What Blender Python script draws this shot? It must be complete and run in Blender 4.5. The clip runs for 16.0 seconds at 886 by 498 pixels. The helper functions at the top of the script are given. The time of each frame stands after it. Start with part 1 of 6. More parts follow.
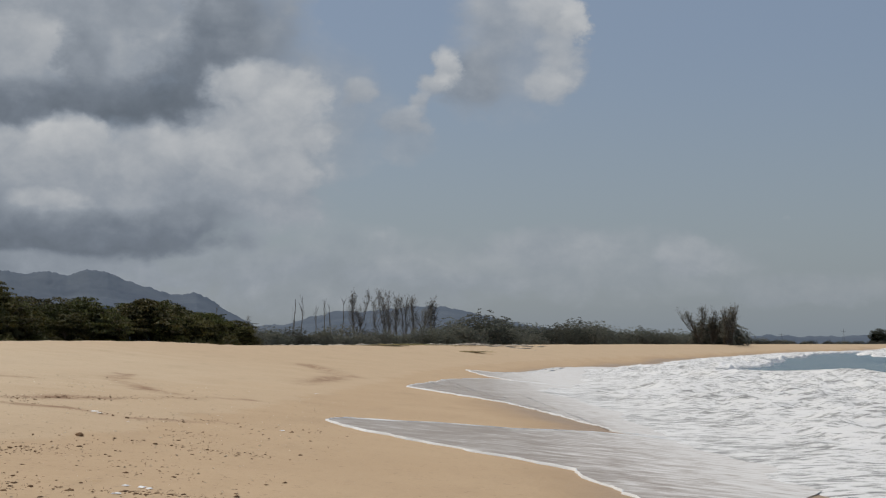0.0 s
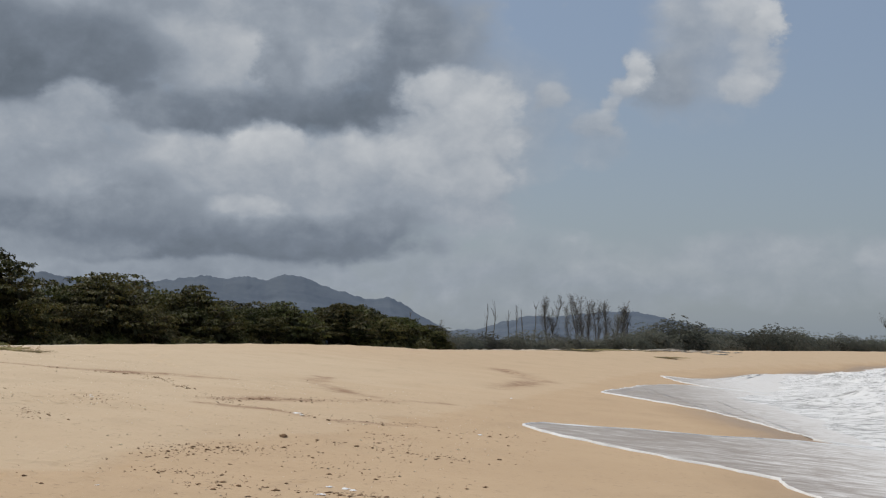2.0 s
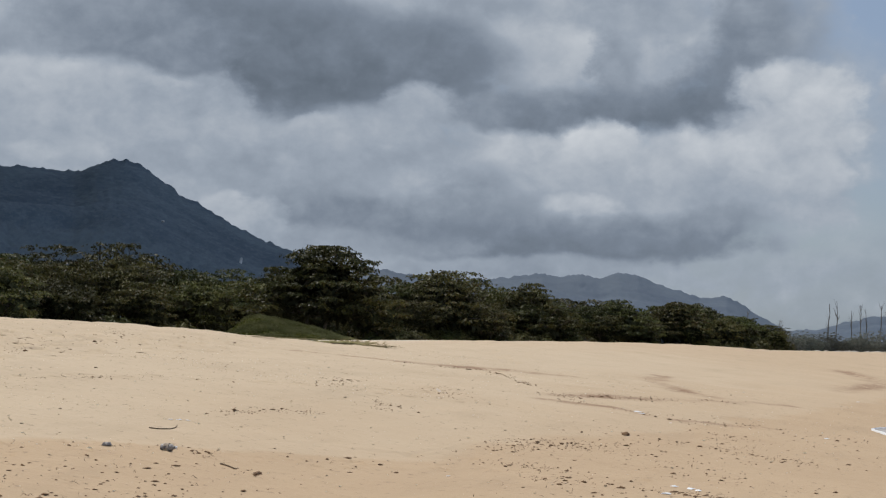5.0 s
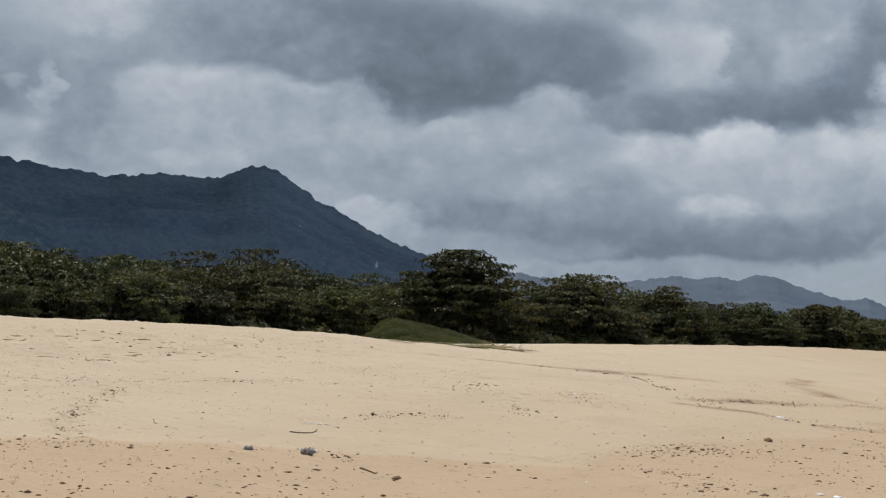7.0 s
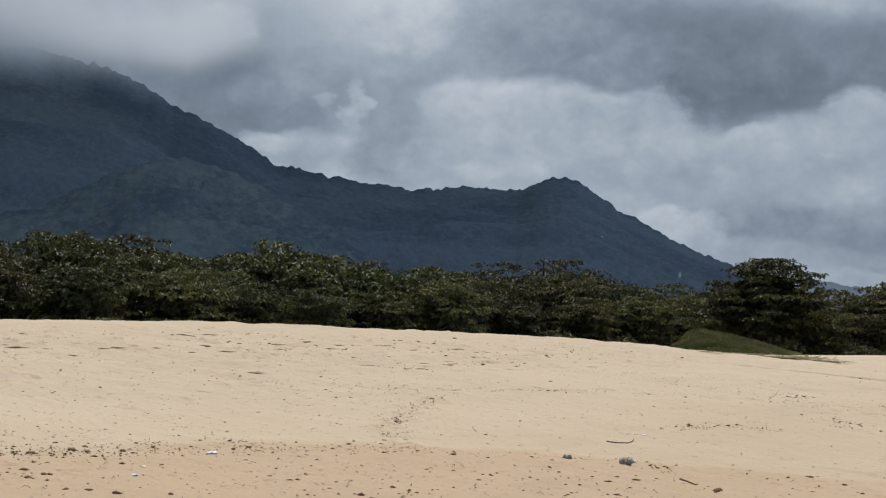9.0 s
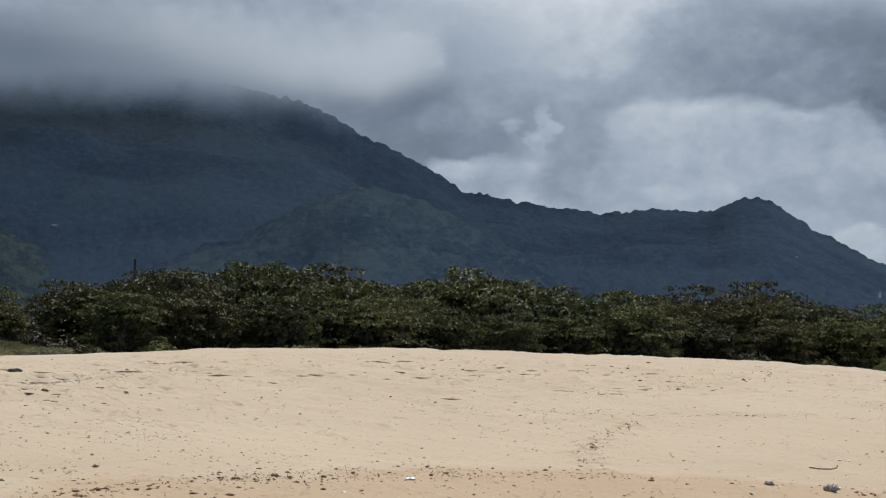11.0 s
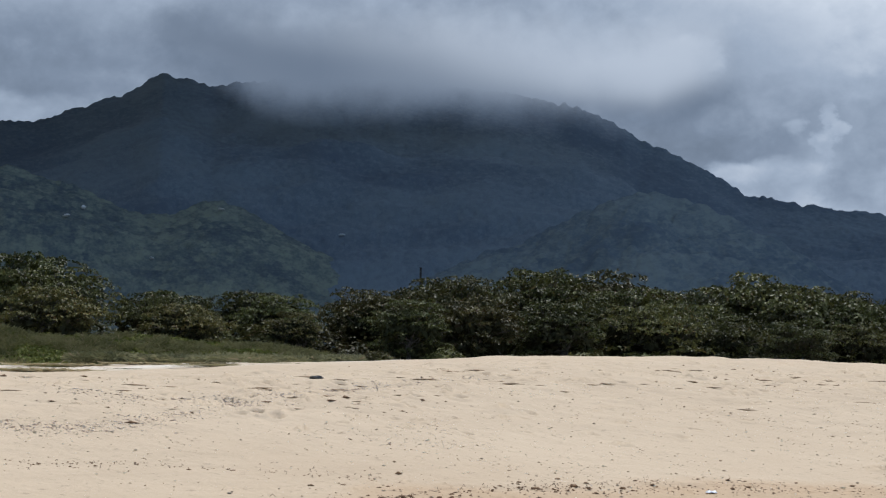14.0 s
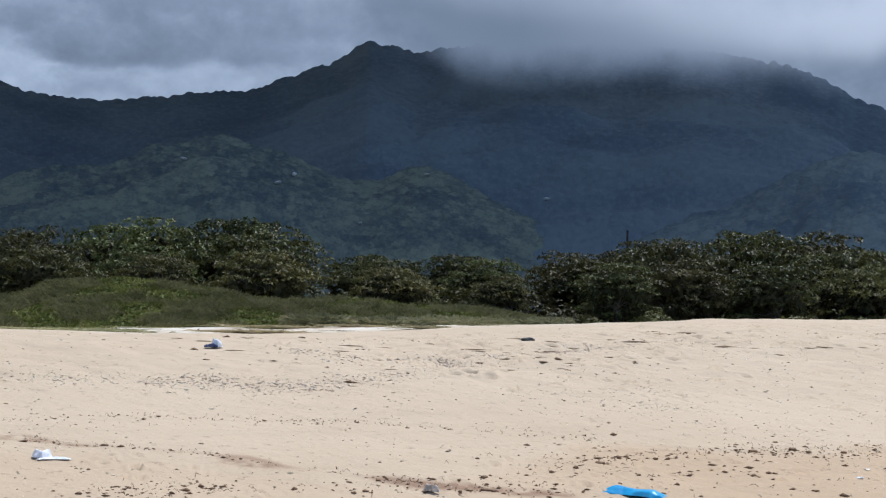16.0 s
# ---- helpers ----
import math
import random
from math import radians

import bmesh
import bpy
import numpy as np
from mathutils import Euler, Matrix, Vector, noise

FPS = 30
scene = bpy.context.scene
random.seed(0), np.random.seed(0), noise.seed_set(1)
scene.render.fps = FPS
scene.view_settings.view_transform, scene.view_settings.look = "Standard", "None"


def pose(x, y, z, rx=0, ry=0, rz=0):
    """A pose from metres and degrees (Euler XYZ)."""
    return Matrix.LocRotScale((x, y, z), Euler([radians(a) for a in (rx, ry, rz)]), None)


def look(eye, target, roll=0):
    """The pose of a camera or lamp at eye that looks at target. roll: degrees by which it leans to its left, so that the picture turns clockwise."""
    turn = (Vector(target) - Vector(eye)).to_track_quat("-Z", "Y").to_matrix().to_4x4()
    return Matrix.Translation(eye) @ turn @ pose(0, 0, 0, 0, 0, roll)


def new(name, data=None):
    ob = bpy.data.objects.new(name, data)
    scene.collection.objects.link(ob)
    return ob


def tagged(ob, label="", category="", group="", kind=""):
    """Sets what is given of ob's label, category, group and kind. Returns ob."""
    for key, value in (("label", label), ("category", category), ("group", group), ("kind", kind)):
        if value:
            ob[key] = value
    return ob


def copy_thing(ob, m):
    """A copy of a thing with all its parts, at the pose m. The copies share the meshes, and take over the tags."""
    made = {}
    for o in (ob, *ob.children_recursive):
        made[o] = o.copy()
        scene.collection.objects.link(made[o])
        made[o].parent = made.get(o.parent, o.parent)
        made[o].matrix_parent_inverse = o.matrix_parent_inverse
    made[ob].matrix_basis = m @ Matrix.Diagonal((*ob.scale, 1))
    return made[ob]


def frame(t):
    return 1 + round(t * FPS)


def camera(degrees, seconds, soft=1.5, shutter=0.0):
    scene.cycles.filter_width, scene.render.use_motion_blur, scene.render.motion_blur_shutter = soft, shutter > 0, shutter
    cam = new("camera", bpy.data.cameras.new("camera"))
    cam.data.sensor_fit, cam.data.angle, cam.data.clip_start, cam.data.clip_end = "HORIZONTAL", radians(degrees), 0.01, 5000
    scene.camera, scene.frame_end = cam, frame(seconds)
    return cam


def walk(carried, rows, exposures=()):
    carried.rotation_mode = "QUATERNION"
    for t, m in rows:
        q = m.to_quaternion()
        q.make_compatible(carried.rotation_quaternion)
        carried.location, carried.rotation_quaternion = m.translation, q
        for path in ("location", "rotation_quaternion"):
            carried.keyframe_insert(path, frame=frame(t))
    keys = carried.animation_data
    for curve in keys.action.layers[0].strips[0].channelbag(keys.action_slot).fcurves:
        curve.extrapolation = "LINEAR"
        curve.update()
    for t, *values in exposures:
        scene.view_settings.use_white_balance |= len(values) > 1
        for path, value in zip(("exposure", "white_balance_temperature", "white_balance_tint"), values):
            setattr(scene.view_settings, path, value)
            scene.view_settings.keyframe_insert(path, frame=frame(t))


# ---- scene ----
# seconds, x, y, z in metres and the three turns in degrees
cam = camera(34.16, 16.0, 1.25)
ROWS = [
    (0.0, 0.000, 0.000, 2.200, 93.750, -0.000, -0.000),
    (0.5, -0.020, 0.034, 2.199, 94.183, -0.268, 2.910),
    (1.0, -0.051, 0.056, 2.196, 93.920, -0.355, 4.611),
    (1.5, -0.069, 0.059, 2.195, 94.060, -0.360, 7.089),
    (2.0, -0.094, 0.076, 2.197, 93.922, -0.374, 7.592),
    (2.5, -0.091, 0.041, 2.195, 93.857, -1.048, 9.322),
    (3.0, -0.099, 0.022, 2.201, 94.014, -0.838, 11.889),
    (3.5, -0.101, 0.018, 2.204, 93.714, -0.825, 14.325),
    (4.0, -0.120, 0.015, 2.202, 93.933, -1.133, 15.990),
    (4.5, -0.152, 0.008, 2.205, 93.440, -1.480, 18.278),
    (4.7, -0.160, -0.054, 2.196, 93.554, -1.340, 19.379),
    (6.8, -0.212, -0.003, 2.203, 93.358, -1.186, 25.465),
    (7.0, -0.215, -0.015, 2.208, 93.702, -1.129, 26.121),
    (7.5, -0.210, -0.068, 2.206, 93.930, -1.364, 28.925),
    (8.0, -0.223, -0.082, 2.204, 93.801, -1.235, 32.259),
    (8.5, -0.244, -0.100, 2.194, 93.094, -1.285, 34.054),
    (9.0, -0.296, -0.141, 2.197, 93.866, -1.319, 38.086),
    (9.2, -0.299, -0.158, 2.194, 93.982, -1.250, 39.453),
    (11.3, -0.328, -0.172, 2.206, 94.902, -0.951, 47.035),
    (11.5, -0.349, -0.203, 2.211, 95.006, -1.027, 48.123),
    (12.0, -0.367, -0.202, 2.217, 94.968, -0.840, 50.076),
    (12.5, -0.348, -0.247, 2.215, 95.079, -0.764, 52.656),
    (13.0, -0.346, -0.251, 2.223, 94.681, -0.784, 53.834),
    (13.5, -0.418, -0.235, 2.231, 94.630, -0.879, 55.406),
    (14.0, -0.447, -0.236, 2.230, 94.771, -1.224, 56.731),
    (14.5, -0.431, -0.262, 2.224, 94.607, -1.416, 58.041),
    (15.0, -0.466, -0.274, 2.219, 93.901, -1.865, 59.803),
    (15.5, -0.453, -0.295, 2.212, 93.640, -1.621, 62.627),
    (16.0, -0.437, -0.317, 2.210, 93.147, -1.379, 64.873),
]
EXPOSURES = [(0.0, -0.25, 6680, 10), (1.5, -0.17, 6620, 10), (3.0, -0.05, 6480, 10), (4.5, 0.0, 6420, 10), (7.0, 0.05, 6380, 9), (9.0, 0.10, 6330, 9),
             (12.0, 0.13, 6080, 9), (14.5, 0.25, 5860, 10), (15.2, 0.30, 5780, 10), (16.0, 0.36, 5640, 11)]
walk(cam, [(t, pose(*row)) for t, *row in ROWS], EXPOSURES)

# ---- light ----
SUN_AZ, SUN_EL = 40.0, 60.0          # degrees left of the y axis, degrees above the horizon
SUN_STRENGTH, SKY_STRENGTH = 3.2, 0.1


def bearing(az, r=1.0):
    """The place r metres from the eye at az degrees to the left of the y axis."""
    return -math.sin(radians(az)) * r, math.cos(radians(az)) * r


sun_dir = Vector((*bearing(SUN_AZ, math.cos(radians(SUN_EL))), math.sin(radians(SUN_EL))))
sun = new("sun", bpy.data.lights.new("sun", "SUN"))
sun.data.energy, sun.data.angle, sun.data.color = SUN_STRENGTH, radians(0.6), (1.0, 0.955, 0.88)
sun.matrix_world = look((0, 0, 60), tuple(Vector((0, 0, 60)) - sun_dir))

# cloud masses of the sky, back to front: bearing, height, half width, half height in degrees, light of head and foot, cover, softness of the rim
CLOUDS_SEA_HAZE = [
    (-4.8, 3.1, 7.04, 1.17, 0.66, 0.58, 0.5, 1), (3.7, 3.5, 2.56, 1.07, 0.64, 0.58, 0.45, 1), (-9.8, 3.5, 1.17, 0.73, 0.76, 0.63, 0.5, 0.78),
    (-4.4, 3.8, 2.35, 0.75, 0.69, 0.61, 0.4, 0.89), (-14.0, 2.1, 3.41, 0.53, 0.60, 0.54, 0.4, 1), (10.1, 3.1, 4.91, 0.85, 0.53, 0.49, 0.6, 1),
    (4.1, 2.2, 6.40, 0.85, 0.50, 0.45, 0.5, 1),
]
CLOUDS_TOWER = [
    (-2.7, 12.0, 2.03, 2.45, 0.69, 0.59, 0.65, 1), (-1.0, 10.3, 1.28, 1.07, 0.36, 0.39, 0.8, 1), (-2.0, 12.2, 1.07, 1.71, 0.60, 0.59, 0.6, 1),
    (-4.7, 11.3, 0.75, 1.45, 0.86, 0.68, 0.8, 1), (-4.2, 13.0, 1.1, 0.96, 0.86, 0.70, 0.85, 1), (-5.1, 12.9, 0.5, 0.9, 1.00, 0.84, 0.9, 0.9),
    (-4.2, 10.1, 0.75, 0.64, 0.88, 0.68, 0.8, 1), (-0.0, 11.0, 0.51, 0.55, 1.00, 0.73, 0.95, 0.92), (0.4, 10.3, 0.55, 0.51, 0.94, 0.66, 0.9, 0.92),
    (1.0, 9.6, 0.43, 0.43, 0.83, 0.61, 0.8, 1), (1.6, 8.8, 0.73, 0.51, 0.81, 0.57, 0.8, 1), (1.4, 7.9, 0.85, 0.64, 0.57, 0.52, 0.4, 1),
    (3.4, 10.0, 0.77, 0.47, 0.86, 0.68, 0.85, 1),
]
CLOUDS_HEAD_BACK = [
    (4.5, 8.6, 0.43, 0.26, 0.71, 0.59, 0.6, 0.93), (5.5, 9.1, 2.77, 2.35, 0.61, 0.53, 0.55, 1), (8.2, 11.8, 2.35, 3.20, 0.39, 0.29, 0.85, 1),
    (16.3, 12.7, 6.83, 2.35, 0.65, 0.53, 1, 1), (19.9, 12.1, 2.56, 1.71, 0.41, 0.33, 0.9, 1), (15.9, 11.1, 2.56, 1.17, 0.81, 0.64, 0.95, 1),
    (17.9, 11.9, 1.71, 1.07, 0.76, 0.64, 0.8, 1), (12.2, 11.0, 1.71, 0.96, 0.74, 0.53, 0.9, 0.93), (11.2, 12.0, 1.28, 0.85, 0.63, 0.49, 0.8, 0.93),
    (14.1, 11.0, 0.85, 1.49, 0.32, 0.24, 0.7, 1), (12.8, 13.2, 2.35, 0.85, 0.54, 0.47, 0.7, 1),
]
CLOUDS_HEAD_SHADE = [
    (15.8, 9.1, 3.84, 0.90, 0.30, 0.08, 0.95, 0.89), (11.8, 9.2, 3.41, 1.02, 0.26, 0.03, 0.95, 0.89), (9.6, 9.7, 1.92, 1.60, 0.18, 0.08, 0.9, 0.89),
    (8.8, 12.4, 1.28, 1.92, 0.30, 0.22, 0.85, 0.89), (19.6, 9.5, 2.56, 0.85, 0.35, 0.27, 0.7, 1),
]
CLOUDS_HEAD_FRONT = [
    (12.7, 6.1, 7.04, 2.13, 0.73, 0.53, 1, 0.78), (7.3, 10.0, 2.13, 1.02, 0.92, 0.70, 0.95, 0.67), (6.6, 8.0, 1.81, 1.92, 0.85, 0.66, 0.95, 0.78),
    (6.1, 6.3, 1.17, 1.17, 0.82, 0.59, 0.9, 0.78), (8.0, 8.2, 2.35, 1.28, 0.80, 0.64, 0.9, 0.78), (14.5, 7.5, 1.81, 1.17, 0.90, 0.66, 1, 0.56),
    (17.8, 6.9, 2.35, 1.28, 0.82, 0.57, 0.95, 0.67), (10.9, 7.1, 2.35, 1.17, 0.80, 0.62, 0.9, 0.67), (8.4, 7.1, 2.13, 1.07, 0.82, 0.64, 0.8, 0.89),
    (12.7, 5.9, 3.20, 0.85, 0.62, 0.53, 0.6, 1), (15.6, 5.2, 1.71, 0.55, 0.85, 0.66, 0.85, 0.89),
]
CLOUDS_HEAD_BASE = [
    (15.8, 4.1, 7.04, 0.90, 0.27, 0.10, 0.95, 0.78), (19.9, 5.9, 1.49, 1.28, 0.36, 0.29, 0.8, 1), (22.9, 5.0, 2.77, 0.77, 0.29, 0.19, 0.85, 0.89),
    (11.3, 4.8, 2.99, 0.55, 0.36, 0.24, 0.75, 1), (9.1, 5.2, 1.49, 0.38, 0.42, 0.36, 0.5, 1), (18.4, 2.9, 5.33, 0.47, 0.47, 0.42, 0.9, 0.89),
]
CLOUDS_DARK_ROLL = [
    (26.4, 10.9, 5.97, 1.92, 0.14, 0.00, 1, 0.93), (29.9, 12.0, 5.12, 1.92, 0.16, 0.06, 0.95, 1), (21.7, 11.2, 2.99, 1.28, 0.21, 0.10, 0.85, 1),
    (32.2, 9.5, 2.77, 1.28, 0.54, 0.41, 0.9, 1), (21.7, 9.4, 1.28, 0.73, 0.64, 0.52, 0.9, 0.93), (26.3, 8.1, 1.60, 0.64, 0.68, 0.52, 0.9, 0.93),
    (29.6, 9.0, 0.85, 0.51, 0.66, 0.48, 0.8, 0.93), (30.8, 7.9, 2.77, 1.17, 0.56, 0.45, 0.85, 1), (23.7, 8.0, 2.77, 0.85, 0.56, 0.45, 0.8, 1),
    (23.4, 6.6, 2.13, 1.07, 0.66, 0.48, 0.9, 0.765), (27.1, 6.7, 3.20, 1.28, 0.56, 0.43, 0.8, 1),
]
CLOUDS_LOW_GREY = [
    (26.2, 5.1, 2.77, 0.60, 0.32, 0.22, 0.85, 0.89), (20.2, 5.4, 2.77, 0.55, 0.37, 0.29, 0.7, 1), (23.6, 5.4, 1.92, 0.43, 0.34, 0.27, 0.7, 1),
    (24.6, 3.9, 4.48, 0.55, 0.45, 0.40, 0.8, 1), (29.6, 5.1, 0.64, 0.60, 0.75, 0.59, 0.9, 0.67), (28.1, 4.7, 0.81, 0.64, 0.75, 0.59, 0.9, 0.67),
]
CLOUDS_LAND_PUFFS = [
    (40.9, 12.2, 4.69, 1.49, 0.66, 0.53, 0.9, 1), (35.0, 11.9, 3.20, 1.49, 0.47, 0.35, 0.8, 1), (40.4, 9.0, 1.49, 1.92, 0.39, 0.33, 0.8, 1),
    (37.1, 9.5, 1.81, 0.96, 0.74, 0.57, 0.95, 0.97), (35.6, 9.0, 1.60, 0.85, 0.79, 0.59, 0.9, 0.97), (32.9, 9.0, 2.77, 1.17, 0.70, 0.55, 0.9, 1),
    (37.7, 7.7, 2.13, 1.07, 0.62, 0.50, 0.8, 1), (30.2, 9.2, 1.60, 0.96, 0.66, 0.48, 0.9, 0.97), (32.7, 7.6, 3.41, 1.07, 0.64, 0.50, 0.8, 1),
    (26.1, 8.2, 1.28, 0.55, 0.70, 0.55, 0.8, 1), (29.3, 7.4, 2.35, 1.17, 0.60, 0.46, 0.8, 1),
]
CLOUDS_LAND_LOW = [
    (23.7, 7.8, 3.20, 1.28, 0.61, 0.48, 0.8, 1), (22.3, 6.1, 1.28, 0.75, 0.65, 0.46, 0.8, 0.98), (35.1, 7.0, 0.90, 0.55, 0.73, 0.60, 0.85, 0.87),
    (37.3, 6.9, 0.85, 0.38, 0.69, 0.58, 0.7, 0.98), (29.5, 4.9, 0.90, 0.73, 0.78, 0.60, 0.9, 0.87), (28.0, 4.8, 0.81, 0.60, 0.73, 0.56, 0.9, 0.87),
    (25.6, 5.2, 2.13, 0.77, 0.36, 0.27, 0.8, 1), (21.1, 4.9, 3.41, 0.73, 0.35, 0.25, 0.8, 1),
]
CLOUDS_SHOULDER = [
    (45.1, 9.8, 3.20, 1.71, 0.27, 0.11, 0.95, 1), (50.3, 10.8, 1.71, 0.64, 0.20, 0.09, 0.9, 1), (47.3, 11.8, 2.56, 0.85, 0.66, 0.51, 0.9, 1),
    (39.4, 11.4, 3.20, 1.07, 0.62, 0.45, 0.85, 1), (36.2, 12.4, 2.56, 0.96, 0.66, 0.53, 0.8, 1), (31.7, 11.6, 2.35, 1.07, 0.30, 0.17, 0.8, 1),
    (39.9, 7.7, 1.92, 1.28, 0.39, 0.34, 0.8, 1), (44.0, 7.6, 1.17, 0.75, 0.49, 0.41, 0.8, 1), (45.5, 7.9, 0.68, 0.38, 0.66, 0.55, 0.8, 0.98),
]
CLOUDS_GAP_WISPS = [
    (43.4, 13.8, 5.97, 2.13, 0.90, 0.69, 1, 0.78), (40.1, 13.5, 2.77, 1.81, 0.95, 0.73, 0.9, 0.89), (37.8, 11.9, 1.28, 1.17, 0.68, 0.51, 0.8, 0.89),
    (34.1, 12.7, 3.20, 1.60, 0.36, 0.26, 0.85, 1), (32.4, 10.9, 2.56, 0.64, 0.31, 0.22, 0.8, 1), (42.5, 10.8, 4.48, 0.73, 0.47, 0.37, 0.85, 1),
    (47.9, 9.5, 2.99, 1.17, 0.27, 0.11, 0.95, 0.89), (44.3, 9.9, 1.92, 1.17, 0.42, 0.32, 0.8, 1),
]
CLOUDS_GAP_LIGHT = [
    (40.5, 8.6, 1.81, 1.71, 0.41, 0.37, 0.8, 1), (41.7, 9.6, 0.28, 0.64, 0.84, 0.72, 0.6, 1), (42.0, 8.9, 0.23, 0.43, 0.73, 0.62, 0.45, 1),
    (42.9, 9.6, 0.43, 0.38, 0.65, 0.52, 0.6, 1), (44.1, 7.8, 2.03, 0.60, 0.61, 0.48, 0.85, 1), (45.5, 8.0, 0.85, 0.47, 0.69, 0.58, 0.8, 1),
    (37.7, 9.5, 1.28, 0.96, 0.71, 0.54, 0.9, 0.97), (35.9, 9.3, 1.92, 1.07, 0.79, 0.60, 0.9, 0.97), (33.9, 9.1, 2.13, 1.28, 0.73, 0.58, 0.85, 1),
    (37.6, 7.7, 2.56, 0.96, 0.63, 0.52, 0.8, 1), (37.0, 6.8, 0.90, 0.47, 0.73, 0.60, 0.8, 1),
]
CLOUDS_SUMMIT_VEIL = [
    (59.1, 12.6, 13.23, 2.77, 0.35, 0.23, 1, 0.89), (69.2, 12.5, 2.03, 1.60, 0.54, 0.38, 0.9, 1), (59.4, 14.0, 3.41, 0.85, 0.52, 0.40, 0.8, 1),
    (66.0, 12.3, 2.35, 1.49, 0.23, 0.12, 0.8, 1), (62.0, 12.7, 4.27, 1.07, 0.30, 0.18, 0.7, 1), (51.4, 13.0, 3.41, 1.71, 0.54, 0.42, 0.8, 1),
    (47.3, 12.2, 1.28, 0.98, 0.70, 0.51, 0.9, 0.67),
]
CLOUDS_PEAK_SKY = [
    (77.1, 11.1, 8.96, 2.35, 0.23, 0.16, 1, 1), (75.3, 9.5, 4.05, 0.77, 0.52, 0.43, 0.95, 0.89), (81.9, 9.5, 1.71, 1.17, 0.62, 0.49, 0.95, 0.89),
    (78.3, 10.4, 3.20, 0.60, 0.15, 0.06, 0.85, 1), (77.1, 11.6, 4.27, 0.73, 0.23, 0.14, 0.7, 1), (70.2, 10.6, 1.92, 0.64, 0.32, 0.28, 0.7, 1),
    (81.2, 11.7, 2.13, 0.85, 0.32, 0.24, 0.7, 1),
]
CLOUDS = (CLOUDS_SEA_HAZE + CLOUDS_TOWER + CLOUDS_HEAD_BACK + CLOUDS_HEAD_SHADE + CLOUDS_HEAD_FRONT + CLOUDS_HEAD_BASE + CLOUDS_DARK_ROLL + CLOUDS_LOW_GREY + CLOUDS_LAND_PUFFS + CLOUDS_LAND_LOW + CLOUDS_SHOULDER + CLOUDS_GAP_WISPS + CLOUDS_GAP_LIGHT + CLOUDS_SUMMIT_VEIL + CLOUDS_PEAK_SKY)


def sky_world():
    world = bpy.data.worlds.new("sky")
    scene.world = world
    world.use_nodes = True
    tree = world.node_tree
    tree.nodes.clear()

    def node(kind, **values):
        n = tree.nodes.new(kind)
        for key, value in values.items():
            setattr(n, key, value)
        return n

    def math_node(op, a, b=None, c=None, clamp=False):
        n = node("ShaderNodeMath", operation=op, use_clamp=clamp)
        for socket, value in zip(n.inputs, (a, b, c)):
            if value is None:
                continue
            if isinstance(value, (int, float)):
                socket.default_value = value
            else:
                tree.links.new(value, socket)
        return n.outputs[0]

    def mix(fac, a, b):
        n = node("ShaderNodeMix", data_type="RGBA")
        for socket, value in ((n.inputs[0], fac), (n.inputs[6], a), (n.inputs[7], b)):
            if isinstance(value, (int, float, tuple)):
                socket.default_value = value
            else:
                tree.links.new(value, socket)
        return n.outputs[2]

    sky = node("ShaderNodeTexSky", sky_type="NISHITA", sun_disc=False, sun_elevation=radians(SUN_EL), sun_rotation=radians(-SUN_AZ), air_density=1.2, dust_density=2.0)
    coord = node("ShaderNodeTexCoord").outputs["Generated"]
    split = node("ShaderNodeSeparateXYZ")
    tree.links.new(coord, split.inputs[0])
    sx, sy, sz = split.outputs
    deg = 180 / math.pi
    az0 = math_node("MULTIPLY", math_node("ARCTAN2", math_node("MULTIPLY", sx, -1), sy), deg)
    el0 = math_node("MULTIPLY", math_node("ARCSINE", sz), deg)

    def fbm(scale, detail, rough, squash, seed, distortion=0.0):
        stretch = node("ShaderNodeCombineXYZ")
        tree.links.new(az0, stretch.inputs[0])
        tree.links.new(math_node("MULTIPLY", el0, squash), stretch.inputs[1])
        stretch.inputs[2].default_value = seed
        tex = node("ShaderNodeTexNoise", noise_dimensions="3D")
        tree.links.new(stretch.outputs[0], tex.inputs["Vector"])
        tex.inputs["Scale"].default_value, tex.inputs["Detail"].default_value = scale, detail
        tex.inputs["Roughness"].default_value, tex.inputs["Distortion"].default_value = rough, distortion
        return tex.outputs["Fac"]

    big = fbm(0.30, 6, 0.55, 1.5, 3.0)
    shift = fbm(0.42, 5, 0.55, 1.3, 11.0)
    grain = fbm(0.62, 7, 0.52, 1.25, 21.0, 0.3)
    puffs = node("ShaderNodeTexVoronoi", feature="SMOOTH_F1", voronoi_dimensions="2D", normalize=True)
    place = node("ShaderNodeCombineXYZ")
    tree.links.new(math_node("ADD", az0, math_node("MULTIPLY", shift, 2.6)), place.inputs[0])
    tree.links.new(math_node("MULTIPLY", math_node("ADD", el0, math_node("MULTIPLY", big, 2.0)), 1.35), place.inputs[1])
    tree.links.new(place.outputs[0], puffs.inputs["Vector"])
    puffs.inputs["Scale"].default_value, puffs.inputs["Detail"].default_value = 0.42, 3.0
    puffs.inputs["Roughness"].default_value, puffs.inputs["Smoothness"].default_value = 0.5, 0.7
    billow = math_node("SUBTRACT", 1.0, puffs.outputs["Distance"])
    fine = math_node("ADD", math_node("MULTIPLY", grain, 0.62), math_node("MULTIPLY", math_node("SUBTRACT", billow, 0.36), 0.72))
    curl = fbm(1.5, 5, 0.6, 1.2, 31.0)
    az = math_node("ADD", az0, math_node("MULTIPLY", math_node("SUBTRACT", shift, 0.5), 1.9))
    az = math_node("MULTIPLY_ADD", math_node("SUBTRACT", curl, 0.5), 0.9, az)
